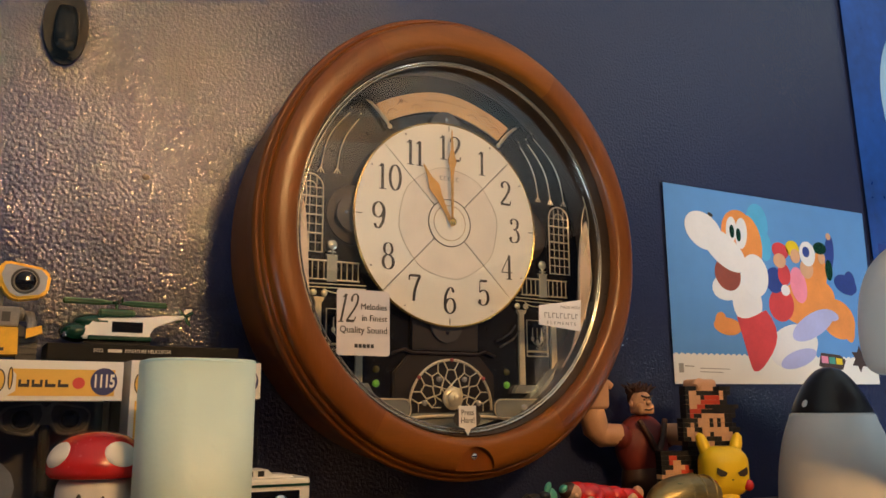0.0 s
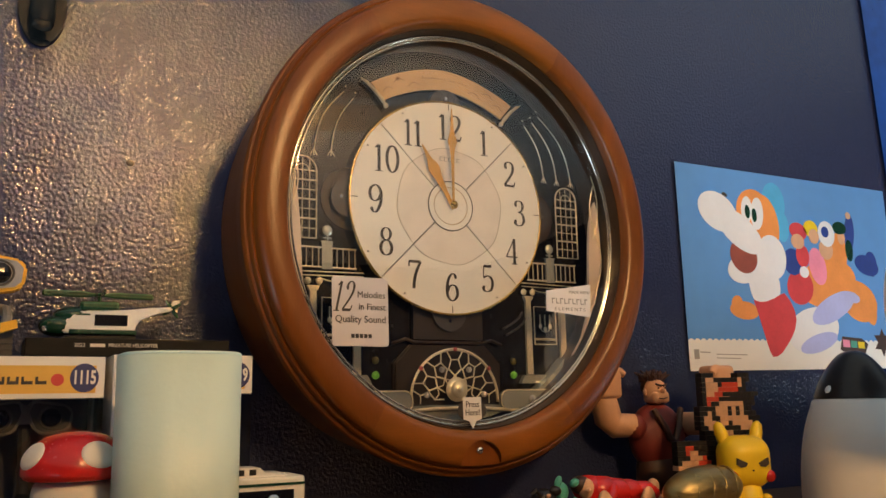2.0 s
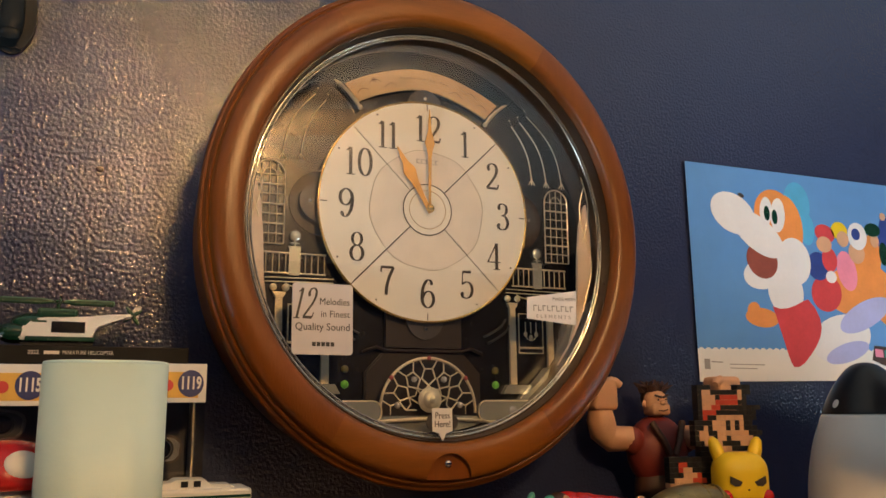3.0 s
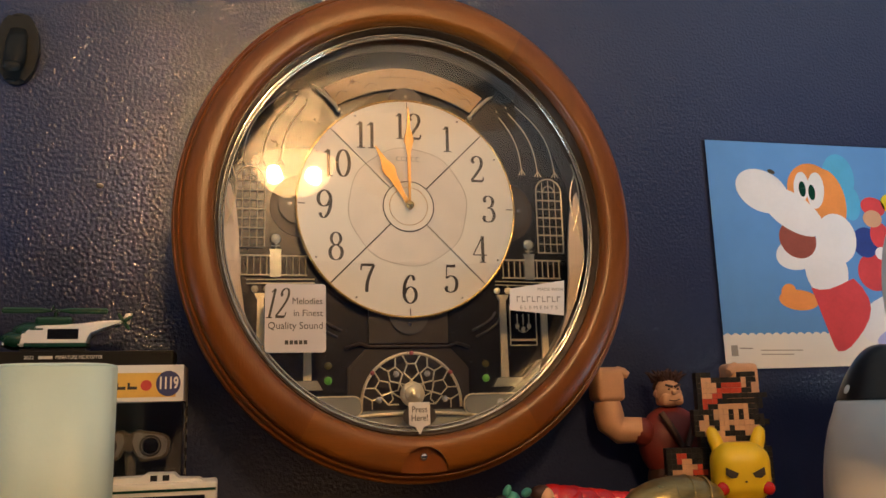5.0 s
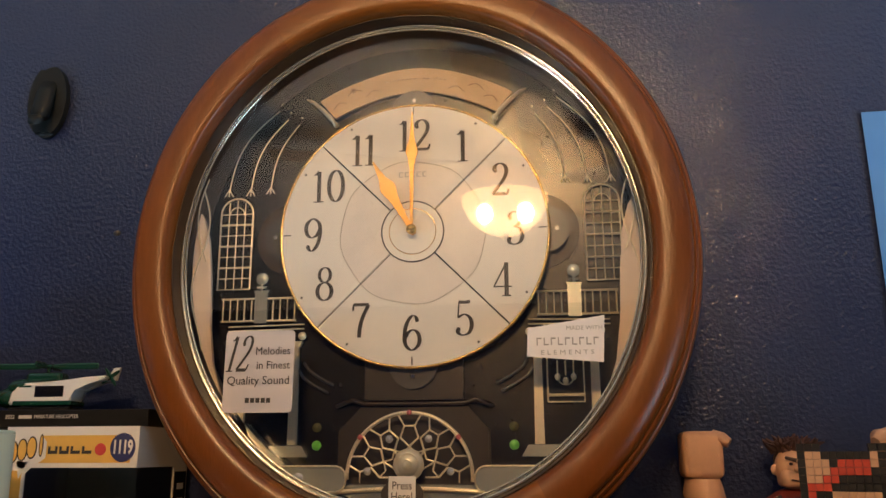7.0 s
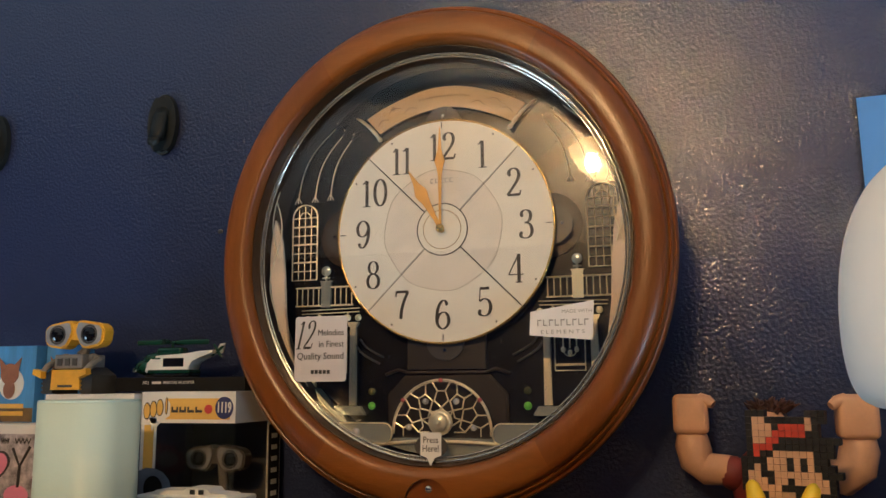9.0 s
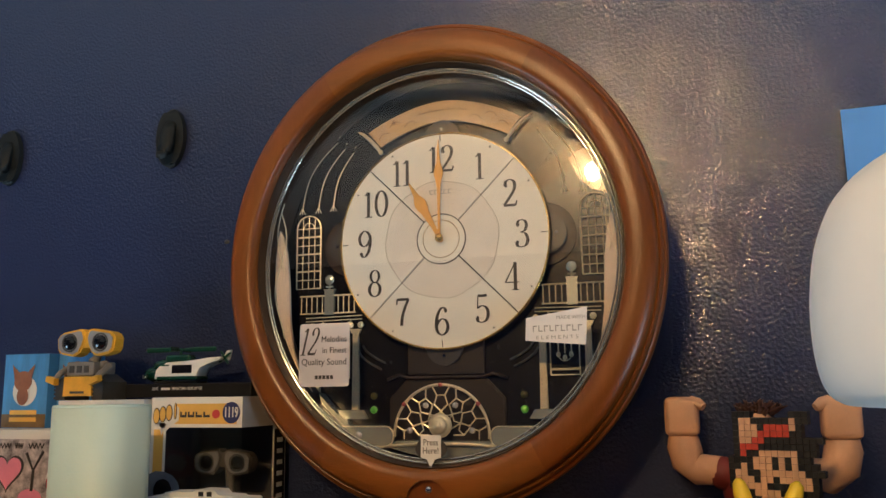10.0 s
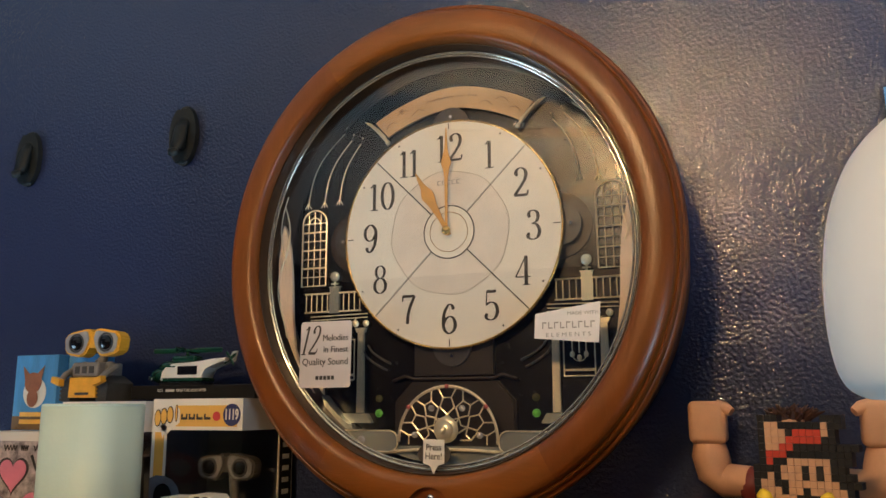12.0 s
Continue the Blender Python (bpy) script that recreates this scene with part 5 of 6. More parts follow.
def pillow(steps):
    """Stacked rounded squares of (size, height)."""
    bm = bmesh.new()
    c = rounded(-0.0374, 0.0374, -0.0374, 0.0374, 0.027, 10)
    c = [p for k, p in enumerate(c) if (p[0] - c[k - 1][0]) ** 2 + (p[1] - c[k - 1][1]) ** 2 > 1e-10]
    rings = [[bm.verts.new((-0.279 + x * s, -0.207 + y * s, z)) for x, y in c] for s, z in steps]
    for A, B in zip(rings, rings[1:]):
        for j in range(len(c)):
            k = (j + 1) % len(c)
            bm.faces.new((A[j], A[k], B[k], B[j]))
    bm.faces.new(rings[-1])
    bm.faces.new(rings[0][::-1])
    smooth(bm, 35)
    return bm


part("body", pillow([(0.96, SH), (1.0, SH + 0.003), (1.0, 1.5436)]), M_MINT, can)
part("lid", pillow([(0.9995, 1.5437), (0.988, 1.5453), (0.95, 1.5457)]), M_MINT, can)

# spotted mushroom toy
_mx, _my = -0.3345, -0.161
mush = thing("mushroom_toy", (_mx, _my, SH), "red toy mushroom with white spots and a pale stem", "toy")
_bm = bmesh.new()
lathe(_bm, fine([(0.004, 0.0700), (0.027, 0.0706), (0.0322, 0.0730), (0.0333, 0.0775), (0.0318, 0.0845), (0.0270, 0.0925), (0.0195, 0.0985), (0.010, 0.1015), (0.002, 0.1022)]), (_mx, _my, SH))
smooth(_bm, 50)
_cap2 = part("cap", _bm, M_RED, mush, "glossy red cap")
for _a in (-66, -158, 26, 116):
    _d = Vector((math.cos(radians(_a)), math.sin(radians(_a)), 0))
    _bm = bmesh.new()
    ball(_bm, (_mx + _d.x * 0.0278, _my + _d.y * 0.0278, SH + 0.0868), (0.0122, 0.0042, 0.0098), 18, 10, Matrix.Rotation(radians(_a + 90), 4, "Z") @ Matrix.Rotation(radians(-30), 4, "X"))
    smooth(_bm, 60)
    part("spot", _bm, M_CARDW, _cap2, "white round spot")
_bm = bmesh.new()
lathe(_bm, fine([(0.018, 0), (0.024, 0.004), (0.027, 0.02), (0.0262, 0.048), (0.0235, 0.0695), (0.004, 0.0699)]), (_mx, _my, SH))
smooth(_bm, 50)
part("stem", _bm, M_CARDW, mush, "pale cream stem")
for _s in (-1, 1):
    _bm = bmesh.new()
    ball(_bm, (_mx - 0.006 + _s * 0.0075, _my - 0.0245, SH + 0.0545), (0.0022, 0.0022, 0.0075), 10, 8)
    smooth(_bm, 60)
    part("eye", _bm, M_INK, mush)

# white toy truck
truck = thing("toy_truck", (-0.222, -0.128, SH), "white toy truck with dark windows and a green stripe", "toy truck")
_bm = bmesh.new()
box(_bm, -0.276, -0.171, -0.148, -0.108, SH + 0.014, 1.4585, 0.002)
part("body", _bm, M_WHITE, truck)
_bm = bmesh.new()
box(_bm, -0.266, -0.180, -0.1488, -0.1478, 1.432, 1.449, 0.0004)
part("window", _bm, M_LENS, truck)
_bm = bmesh.new()
box(_bm, -0.275, -0.172, -0.1487, -0.1479, 1.4520, 1.4540)
part("stripe", _bm, M_GREEN, truck)
_bm = bmesh.new()
prism(_bm, [(-0.262, 1.4585), (-0.258, 1.4625), (-0.228, 1.4632), (-0.224, 1.4655), (-0.204, 1.4650), (-0.200, 1.4612), (-0.185, 1.4605), (-0.182, 1.4585)], -0.140, -0.116)
part("roof_unit", _bm, M_WHITE, truck)
for _x in (-0.221, -0.212):
    _bm = bmesh.new()
    box(_bm, _x, _x + 0.005, -0.1408, -0.1398, 1.4598, 1.4640)
    part("roof_slot", _bm, M_BLACK, truck)
for _x in (-0.196, -0.250):
    _bm = bmesh.new()
    ball(_bm, (_x, -0.1495, 1.4405), (0.0055, 0.002, 0.0055), 14, 8)
    part("headlight", _bm, M_CHROME, truck)
for _x in (-0.258, -0.19):
    for _y in (-0.147, -0.109):
        _bm = bmesh.new()
        bmesh.ops.create_cone(_bm, cap_ends=True, segments=20, radius1=0.011, radius2=0.011, depth=0.008, matrix=Matrix.Translation((_x, _y, SH + 0.011)) @ Matrix.Rotation(radians(90), 4, "X"))
        part("wheel", _bm, M_BLACK, truck)

# heart-print box and two small cards
_hb = thing("picture_box", (-0.486, -0.055, SH), "white box printed with pink hearts and grey speckles", "box")
_bm = bmesh.new()
box(_bm, -0.545, -0.4285, -0.100, -0.012, SH, 1.518, 0.001)
part("carton", _bm, M_CARDW, _hb)
M_SPECK = mat("speckle_print", (0.30, 0.24, 0.25), 0.5, vary=0.8, scale=120, second=(0.75, 0.66, 0.66))
_bm = bmesh.new()
box(_bm, -0.543, -0.4305, -0.1006, -0.1001, SH + 0.003, 1.5085)
part("speckle_panel", _bm, M_SPECK, _hb)


def heart(cx, cz, r):
    return [(cx + r * 0.0625 * 16 * math.sin(t) ** 3, cz + r * 0.0625 * (13 * math.cos(t) - 5 * math.cos(2 * t) - 2 * math.cos(3 * t) - math.cos(4 * t))) for t in [2 * math.pi * i / 36 for i in range(36)]]


for _x, _z, _r in ((-0.487, 1.475, 0.019), (-0.528, 1.476, 0.016)):
    _bm = bmesh.new()
    prism(_bm, heart(_x, _z, _r * 1.15), -0.1010, -0.1007)
    _h = part("heart_outline", _bm, M_INK, _hb)
    _bm = bmesh.new()
    prism(_bm, heart(_x, _z, _r), -0.1014, -0.1011)
    part("heart", _bm, M_PPINK, _h)
_bm = bmesh.new()
for _p in ([(-0.462, 1.494), (-0.452, 1.476), (-0.440, 1.496)], [(-0.452, 1.476), (-0.453, 1.455)]):
    tube(_bm, [(x, -0.1010, z) for x, z in _p], 0.0016, 6)
for _x, _w in ((-0.502, 0.018), (-0.478, 0.010), (-0.460, 0.020)):
    tube(_bm, [(_x + _w * k / 8, -0.1010, 1.5015 + 0.0026 * (-1) ** k) for k in range(9)], 0.0007, 5)
part("script", _bm, M_INK, _hb)
_bm = bmesh.new()
ball(_bm, (-0.455, -0.1006, 1.447), (0.016, 0.0006, 0.010), 16, 8)
part("pale_oval", _bm, M_PPINK, _hb)
M_CARDBLUE = mat("card_blue", (0.09, 0.29, 0.64), 0.4, vary=0.25, scale=30, stretch=(3, 1, 0.5))
M_CARDGRASS = mat("card_earth", (0.17, 0.11, 0.05), 0.5, vary=0.3, scale=60)
for _x0, _x1, _y in ((-0.5395, -0.4765, -0.062), (-0.4735, -0.4225, -0.050)):
    _c = thing("picture_card_box", ((_x0 + _x1) / 2, _y + 0.008, 1.5182), "small blue card box printed with a brown shape", "card box", "small card boxes")
    _bm = bmesh.new()
    box(_bm, _x0, _x1, _y, _y + 0.016, 1.5182, 1.602, 0.0006)
    part("carton", _bm, M_CARDBLUE, _c)
    _bm = bmesh.new()
    box(_bm, _x0 + 0.0004, _x1 - 0.0004, _y - 0.0004, _y - 0.0001, 1.5190, 1.5340)
    part("earth_band", _bm, M_CARDGRASS, _c)
    _bm = bmesh.new()
    prism(_bm, arc((_x0 + _x1) / 2, 1.560, 0.017, 0.017, 0, 350, 35), _y - 0.0005, _y - 0.0002)
    part("white_disc", _bm, M_CARDW, _c)
    _bm = bmesh.new()
    _cx = (_x0 + _x1) / 2 - 0.003
    prism(_bm, arc(_cx, 1.571, 0.0125, 0.0115, 0, 350, 35), _y - 0.0009, _y - 0.0006)
    for _s in (-1, 1):
        prism(_bm, [(_cx + _s * 0.004, 1.579), (_cx + _s * 0.016, 1.590), (_cx + _s * 0.012, 1.573)], _y - 0.00125, _y - 0.0010)
    prism(_bm, arc(_cx + 0.001, 1.554, 0.008, 0.010, 0, 350, 35), _y - 0.0016, _y - 0.0013)
    part("brown_shape", _bm, mat("card_brown", (0.28, 0.11, 0.05), 0.45, vary=0.25, scale=80), _c)
    for _k in range(2):
        _bm = bmesh.new()
        box(_bm, _x0 + 0.012, _x1 - 0.013, _y - 0.0008, _y - 0.0005, 1.5255 + 0.008 * _k, 1.5305 + 0.008 * _k)
        part("title_bar", _bm, M_CARDY, _c)

# ---- toys on the shelf, right of the clock ----
# brawny figure with raised fists
f = Figure()
_bx, _by = 0.281, -0.040
ball(f.bm, (_bx, _by, 1.468), (0.036, 0.024, 0.038), 22, 14)
f.paint(M_SHIRT)
ball(f.bm, (_bx, _by, 1.430), (0.028, 0.021, 0.036), 20, 12)
f.paint(M_BROWN)
for _s in (-1, 1):
    _fx, _fy = (0.341, -0.078) if _s > 0 else (0.2145, -0.034)
    ball(f.bm, (_bx + _s * 0.034, _by - 0.004, 1.480), (0.0130, 0.0125, 0.0145), 14, 10)
    f.paint(M_SHIRT)
    tube(f.bm, [(_bx + _s * 0.034, _by - 0.004, 1.482), (_fx - _s * 0.012, _fy, 1.482), (_fx - _s * 0.003, _fy, 1.490), (_fx, _fy, 1.503), (_fx, _fy, 1.5115)], [0.0125, 0.0140, 0.0155, 0.0150, 0.0130], 16)
    box(f.bm, _fx - 0.0150, _fx + 0.0150, _fy - 0.0145, _fy + 0.0145, 1.5115, 1.5460, 0.005, 3)
    tube(f.bm, [(_fx - _s * 0.008, _fy - 0.008, 1.5415), (_fx - _s * 0.0150, _fy - 0.010, 1.5400), (_fx - _s * 0.0195, _fy - 0.012, 1.5370)], [0.0058, 0.0052, 0.0036], 10)
    f.paint(M_SKIN)
    # legs
    tube(f.bm, [(_bx + _s * 0.014, _by, 1.425), (_bx + _s * 0.017, _by, SH + 0.008)], [0.015, 0.012], 12)
    f.paint(M_BROWN)
    ball(f.bm, (_bx + _s * 0.017, _by - 0.006, SH + 0.007), (0.013, 0.02, 0.007), 12, 8)
    f.paint(M_SKIN)
    tube(f.bm, [(_bx + _s * 0.020, _by - 0.019, 1.499), (_bx + _s * 0.010, _by - 0.0255, 1.480), (_bx + _s * 0.003, _by - 0.0265, 1.465)], 0.0035, 8)
    f.paint(M_BROWN)
_hx, _hy = 0.279, _by - 0.003
ball(f.bm, (_hx, _hy, 1.519), (0.0135, 0.0130, 0.0160), 18, 12)
box(f.bm, _hx - 0.0115, _hx + 0.0115, _hy - 0.013, _hy + 0.008, 1.5055, 1.5185, 0.004, 3)
ball(f.bm, (_hx - 0.001, _hy - 0.0150, 1.5190), (0.003, 0.0035, 0.003), 8, 6)
for _s in (-1, 1):
    ball(f.bm, (_hx + _s * 0.0135, _hy, 1.518), (0.003, 0.002, 0.004), 8, 6)
f.paint(M_SKIN)
for _k in range(46):
    _a = _k * 2.4
    _r = 0.0122 * math.sqrt((_k + 1) / 46)
    _p = Vector((_hx + _r * math.cos(_a), _hy + 0.004 + _r * math.sin(_a), 1.530 + 0.0045 * (1 - _k / 46)))
    _l = random.uniform(0.5, 1.0)
    tube(f.bm, [_p, _p + Vector((0.45 * (_p.x - _hx) + random.uniform(-0.002, 0.003), random.uniform(-0.002, 0.002), 0.006 * _l)), _p + Vector((0.9 * (_p.x - _hx) + random.uniform(-0.003, 0.005), random.uniform(-0.004, 0.004), 0.0100 * _l))], [0.0028, 0.0020, 0.0004], 5)
ball(f.bm, (_hx + 0.001, _hy + 0.005, 1.524), (0.0140, 0.0115, 0.0125), 14, 10)
for _s in (-1, 1):
    tube(f.bm, [(_hx + _s * 0.0012, _hy - 0.0135, 1.5245), (_hx + _s * 0.0085, _hy - 0.0115, 1.5268)], [0.0014, 0.0010], 6)
    ball(f.bm, (_hx + _s * 0.005, _hy - 0.0125, 1.5222), (0.0014, 0.001, 0.0011), 8, 6)
tube(f.bm, [(_hx - 0.006, _hy - 0.0138, 1.5110), (_hx, _hy - 0.0142, 1.5102), (_hx + 0.006, _hy - 0.0135, 1.5118)], 0.0006, 5)
f.paint(M_BROWN)
smooth(f.bm, 45)
solid("brawny_figure", f.bm, f.mats, "brawny toy figure with huge raised fists and a dark red shirt", "figurine", at=(_bx, _by, SH))

# flat figure of small studded bricks
ROWS = """
.......KKK......KKK..
.......KTTKKKKKKTKK..
.......KTTTKRRRRTK...
.......KTTTRRRRRKK...
.......KTTRRKKKKKKKKK
.......KRRRKKKKKKKKK.
.......KRKKTTTTTTKKK.
......KKKKTTTKTKTKK..
......KKTKTTTKTKTKKK.
......KTTKKTTTTTTTKKK
......KTTTKTTKTTTTTK.
......KKTTTTKKKKTTTK.
.......KKKTTTTKKKKKK.
.......KKKKTTTTTTTKK.
KKKKKKKKKKKKKKKKKKTKK
KKRRKKKKKKKRRRRKKTTKK
KKRTTKKKKKRRRRRRKKTKK
KKKTTTRKKKKRRRRRKKKKK
KTTTTRRRKKKRRRRKKRRKK
TTTTTKKKKKKRRRKKKRRRK
KTTTKKKKKKKKKKKKKRRKK
KKKKKKKKTKKKKTKKKKKK.
..KKKKKKKKKKKKKKKKK..
...KKKKKKKKKKKKKKKK..
...KKKKKKKKKKKKKKK...
...KKRRRKKKKKRRRKK...
..KRRRRRK..KKRRRRK...
..KRRRRRK...KRRRRRK..
.KKKKKKKK...KKKKKKKK.
""".split()
f = Figure()
CELL = (1.5355 - SH) / len(ROWS)
_turn = Matrix.Translation((0.2265, -0.1242, SH)) @ Matrix.Rotation(radians(-15), 4, "Z")
for _ch, _m in (("K", M_BRICKK), ("T", M_BRICKT), ("R", M_BRICKR)):
    for _r, _row in enumerate(ROWS):
        for _q, _v in enumerate(_row):
            if _v == _ch:
                _x, _z = _q * 0.0046, (len(ROWS) - 1 - _r) * CELL
                _o = 0.0002 if (_q + _r) % 2 else 0.0
                box(f.bm, _x + 0.00012, _x + 0.00448, -0.006 - _o, 0.006, _z + 0.00012, _z + CELL - 0.00012)
    f.paint(_m)
bmesh.ops.transform(f.bm, matrix=_turn, verts=f.bm.verts)
solid("brick_figure", f.bm, f.mats, "flat figure built from tiny black, tan and red bricks", "brick figure", at=(0.285, -0.14, SH))

# yellow figure
f = Figure()
_yx, _yy = 0.2755, -0.167
box(f.bm, _yx - 0.0250, _yx + 0.0250, _yy - 0.0195, _yy + 0.0195, 1.4225, 1.4730, 0.0170, 6)
lathe(f.bm, [(0.010, 0), (0.017, 0.003), (0.018, 0.014), (0.015, 0.028), (0.011, 0.034)], (_yx, _yy, SH), 24)
for _s in (-1, 1):
    tube(f.bm, [(_yx + _s * 0.0145, _yy + 0.004, 1.462), (_yx + _s * 0.0190, _yy + 0.005, 1.476), (_yx + _s * 0.0212, _yy + 0.006, 1.4835), (_yx + _s * 0.0217, _yy + 0.006, 1.4865)], [0.0064, 0.0062, 0.0046, 0.0014], 14)
    ball(f.bm, (_yx + _s * 0.016, _yy - 0.011, SH + 0.018), (0.005, 0.007, 0.005), 10, 8)
f.paint(M_VYELLOW)
for _s in (-1, 1):
    prism(f.bm, [(_yx + _s * 0.0055, 1.4475), (_yx + _s * 0.0160, 1.4525), (_yx + _s * 0.0165, 1.4465), (_yx + _s * 0.0125, 1.4435), (_yx + _s * 0.0078, 1.4440)], _yy - 0.0201, _yy - 0.018)
ball(f.bm, (_yx, _yy - 0.0195, 1.4405), (0.0012, 0.001, 0.0008), 8, 6)
f.paint(M_INK)
for _s in (-1, 1):
    ball(f.bm, (_yx + _s * 0.0190, _yy - 0.0150, 1.4345), (0.0058, 0.0042, 0.0058), 12, 8)
f.paint(M_RED)
bmesh.ops.rotate(f.bm, verts=f.bm.verts, cent=(_yx, _yy, SH), matrix=Matrix.Rotation(radians(-20), 3, "Z"))
smooth(f.bm, 50)
solid("yellow_figure", f.bm, f.mats, "yellow vinyl figure with pointed ears and angry black eyes", "figurine")

# white bottle with a black cap
bottle = thing("rocket_bottle", (0.404, -0.206, SH), "white tapering bottle with a black rounded cap", "bottle")
_bm = bmesh.new()
lathe(_bm, fine([(0.030, 0), (0.055, 0.001), (0.0602, 0.008), (0.0600, 0.030), (0.0572, 0.058), (0.0518, 0.084), (0.0455, 0.102), (0.0412, 0.1115), (0.030, 0.1118)]), (0.404, -0.206, SH), 64)
smooth(_bm, 50)
part("body", _bm, M_SHELL, bottle)
_bm = bmesh.new()
lathe(_bm, fine([(0.0412, 0.1120), (0.0400, 0.1165), (0.0345, 0.1290), (0.0275, 0.1410), (0.0205, 0.1505), (0.0135, 0.1570), (0.0068, 0.1600), (0.0015, 0.1607)]), (0.404, -0.206, SH), 64)
smooth(_bm, 50)
_cap = part("cap", _bm, M_BLACK, bottle, "black rounded cap")
_bm = bmesh.new()
ball(_bm, (0.404 - 0.0375, -0.206 + 0.004, 1.5165), (0.0038, 0.0012, 0.0044), 14, 8, Matrix.Rotation(radians(84), 4, "Z") @ Matrix.Rotation(radians(25), 4, "X"))
part("round_mark", _bm, M_WHITE, _cap)

# white domed head on a black stem; it gives no light
head = thing("domed_lamp", (0.398, -0.375, SH), "white domed head on a black stem standing on the shelf", "domed head")
_bm = bmesh.new()
lathe(_bm, fine([(0.020, 0.1475), (0.078, 0.148), (0.092, 0.1505), (0.0985, 0.158), (0.1015, 0.171), (0.1025, 0.186), (0.1020, 0.203), (0.0995, 0.222), (0.0955, 0.237), (0.0885, 0.252), (0.0780, 0.264), (0.0630, 0.274), (0.0430, 0.282), (0.020, 0.2865), (0.004, 0.2875)]), (0.398, -0.375, SH), 64)
smooth(_bm, 50)
part("dome", _bm, M_SHELL, head, "smooth white dome")
_bm = bmesh.new()
lathe(_bm, [(0.045, 0), (0.045, 0.006), (0.018, 0.010), (0.0225, 0.08), (0.030, 0.1470), (0.01, 0.1473)], (0.398, -0.375, SH), 40)
smooth(_bm, 50)
part("stem", _bm, M_BLACK, head)

# small things lying in front
f = Figure()
ball(f.bm, (0.196, -0.190, 1.4270), (0.046, 0.022, 0.0220), 28, 18, Matrix.Rotation(radians(-4), 4, "Y"))
for _k in range(4):
    _x = 0.172 + 0.016 * _k
    _q = math.sqrt(1 - ((_x - 0.196) / 0.046) ** 2)
    tube(f.bm, [(_x + 0.004 * math.sin(a), -0.190 + 0.0216 * _q * math.cos(a), 1.4270 + 0.0216 * _q * math.sin(a) + 0.07 * (_x - 0.196)) for a in [math.pi * i / 14 for i in range(28)]], 0.0011, 6, True)
f.paint(M_OLIVE)
lathe(f.bm, [(0.02, 0), (0.022, 0.004), (0.016, 0.010), (0.014, 0.02)], (0.196, -0.190, SH), 20)
f.paint(M_OLIVE)
smooth(f.bm, 60)
solid("pearly_pod", f.bm, f.mats, "rounded olive-gold pearly pod lying on its side", "toy")
f = Figure()
for _k in range(9):
    _x = 0.132 + 0.0085 * _k
    ball(f.bm, (_x, -0.130 + 0.002 * (-1) ** _k, 1.4275 - 0.0007 * _k), (0.0190 - 0.002 * (_k % 3), 0.0150 - 0.0006 * _k, 0.0140 - 0.0006 * _k + 0.0004 * (_k % 3)), 16, 10, Matrix.Rotation(radians(14), 4, "Y"))
tube(f.bm, [(0.150, -0.136, 1.430), (0.140, -0.148, 1.424), (0.130, -0.152, 1.418)], [0.007, 0.006, 0.005], 10)
box(f.bm, 0.135, 0.19, -0.142, -0.118, SH, 1.415, 0.003)
f.paint(M_RED)
ball(f.bm, (0.122, -0.134, 1.4300), (0.0085, 0.0085, 0.0095), 14, 10)
ball(f.bm, (0.118, -0.1425, 1.4295), (0.0026, 0.0028, 0.0024), 8, 6)
ball(f.bm, (0.207, -0.130, 1.4270), (0.0062, 0.006, 0.0072), 10, 8)
for _x in (0.128, 0.176):
    ball(f.bm, (_x, -0.156, 1.4130), (0.0088, 0.0045, 0.0175), 16, 12, Matrix.Rotation(radians(-14 if _x < 0.15 else 8), 4, "Y"))
ball(f.bm, (0.141, -0.157, 1.4055), (0.012, 0.006, 0.0075), 14, 10)
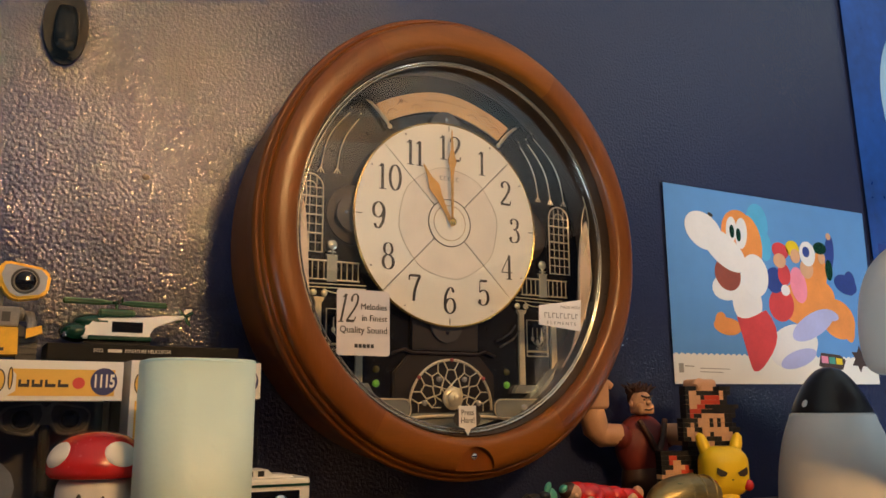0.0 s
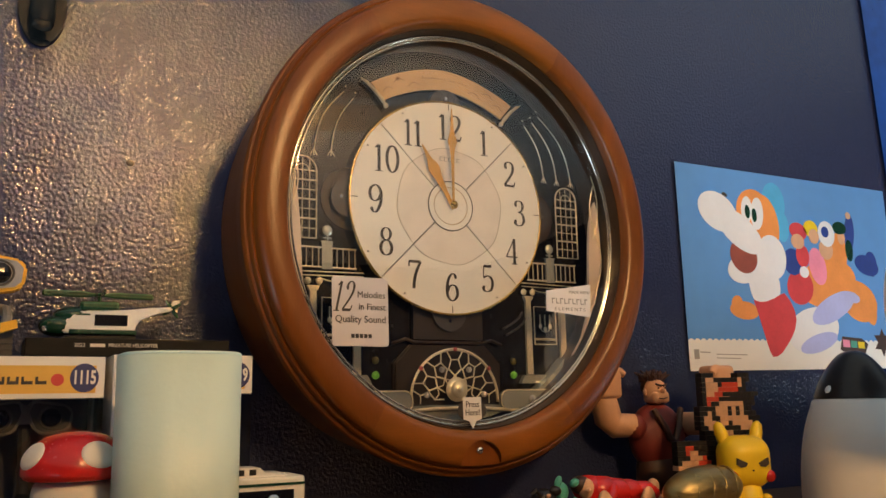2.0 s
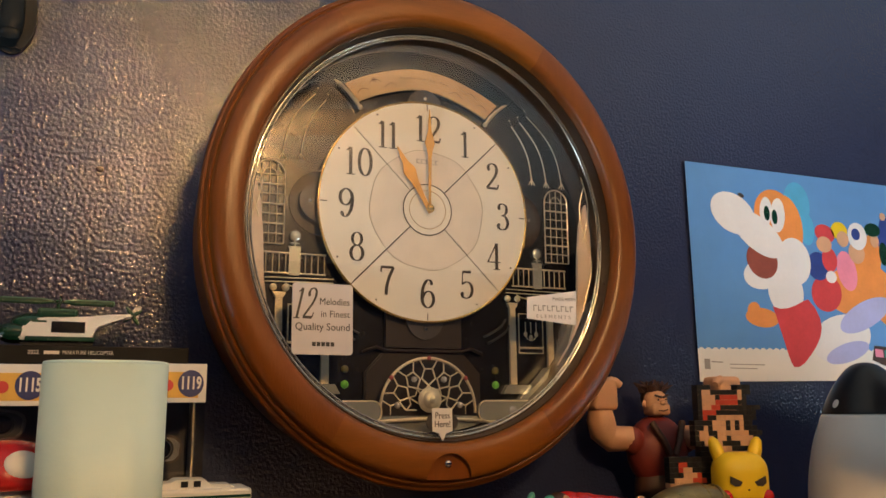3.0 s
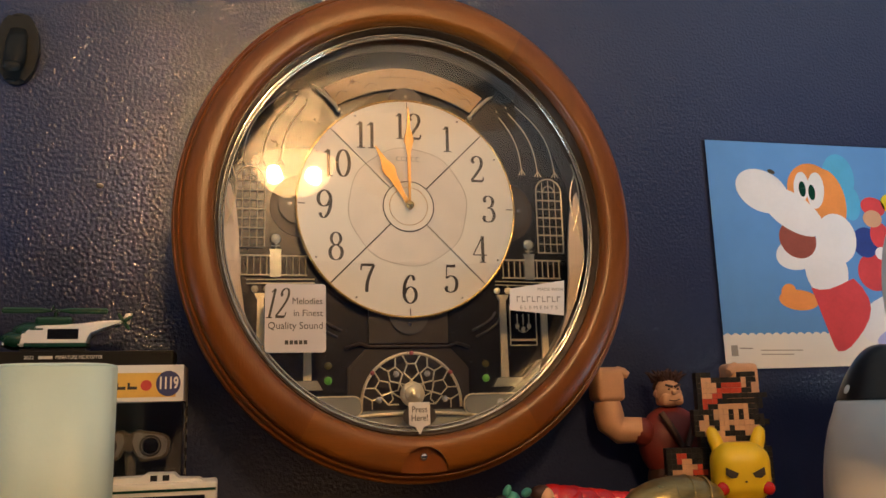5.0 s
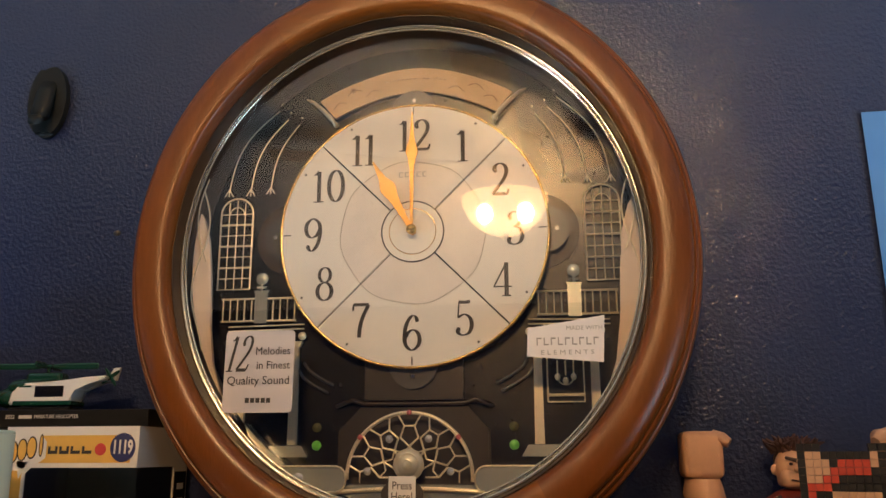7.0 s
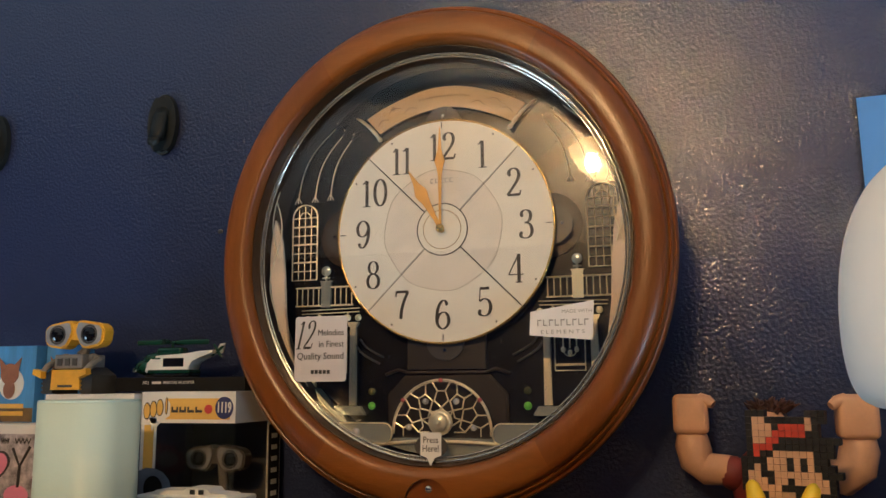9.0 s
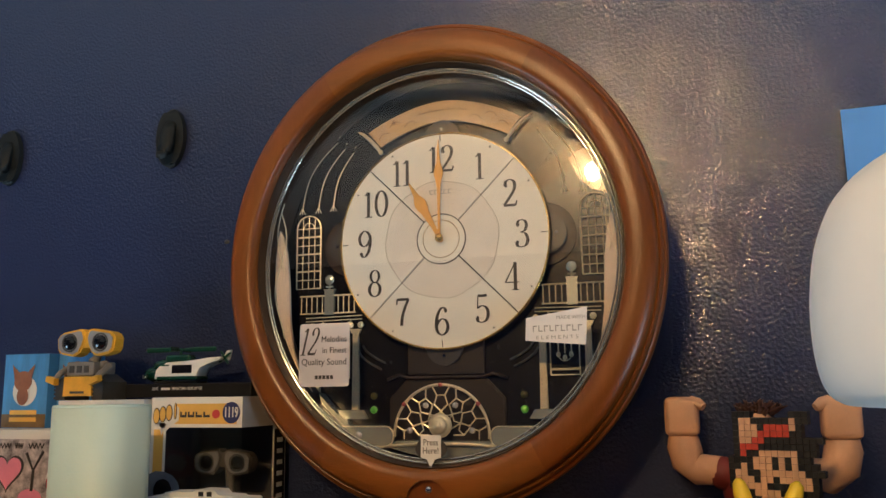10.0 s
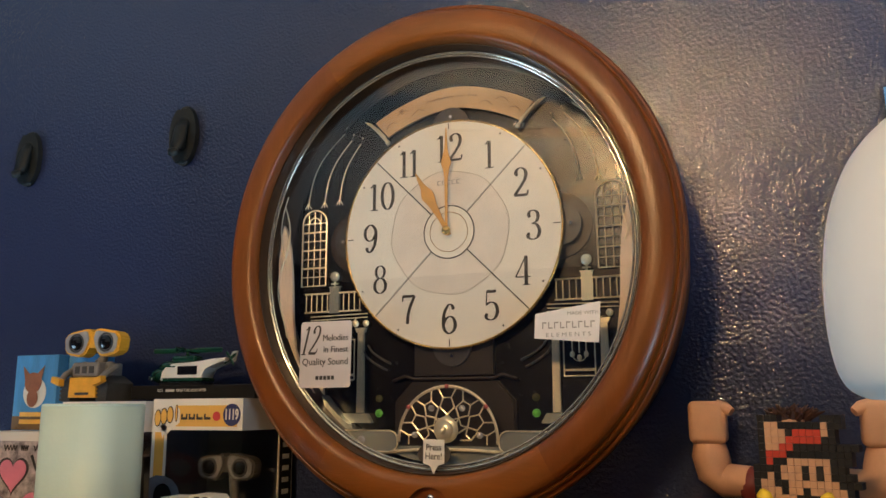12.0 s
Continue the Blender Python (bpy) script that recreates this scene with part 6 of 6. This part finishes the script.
f.paint(M_SKIN)
ball(f.bm, (0.119, -0.130, 1.4330), (0.0105, 0.0095, 0.0085), 14, 10)
f.paint(M_BROWN)
smooth(f.bm, 60)
bmesh.ops.translate(f.bm, verts=f.bm.verts, vec=(-0.0165, 0, 0))
solid("red_figure", f.bm, f.mats, "small red-clothed toy figure lying on its back", "figurine")
f = Figure()
ball(f.bm, (0.101, -0.142, 1.4300), (0.0075, 0.006, 0.0085), 14, 10)
ball(f.bm, (0.0955, -0.146, 1.4390), (0.0034, 0.003, 0.0058), 10, 8, Matrix.Rotation(radians(25), 4, "Y"))
ball(f.bm, (0.112, -0.148, 1.4375), (0.0050, 0.004, 0.0036), 10, 8, Matrix.Rotation(radians(-30), 4, "Y"))
tube(f.bm, [(0.092, -0.150, 1.425), (0.100, -0.154, 1.420), (0.110, -0.152, 1.424)], [0.003, 0.0035, 0.002], 8)
f.paint(M_TEAL)
ball(f.bm, (0.080, -0.145, 1.4240), (0.0125, 0.010, 0.0105), 16, 12)
ball(f.bm, (0.089, -0.150, 1.4320), (0.0060, 0.005, 0.0045), 12, 8)
ball(f.bm, (0.068, -0.148, 1.4180), (0.0085, 0.007, 0.0070), 12, 8)
tube(f.bm, [(0.072, -0.152, 1.430), (0.066, -0.154, 1.434), (0.062, -0.152, 1.431)], [0.0025, 0.0022, 0.0012], 8)
box(f.bm, 0.07, 0.112, -0.152, -0.130, SH, 1.418, 0.003)
f.paint(M_BLACK)
ball(f.bm, (0.078, -0.1555, 1.4290), (0.0026, 0.002, 0.0020), 8, 6)
ball(f.bm, (0.070, -0.1545, 1.4235), (0.0018, 0.002, 0.0022), 8, 6)
f.paint(M_SKIN)
ball(f.bm, (0.074, -0.1560, 1.4175), (0.0030, 0.0016, 0.0014), 8, 6)
f.paint(M_PPINK)
smooth(f.bm, 60)
bmesh.ops.translate(f.bm, verts=f.bm.verts, vec=(-0.030, 0, 0))
solid("dark_figure", f.bm, f.mats, "small black and teal toy figure on the shelf", "figurine")
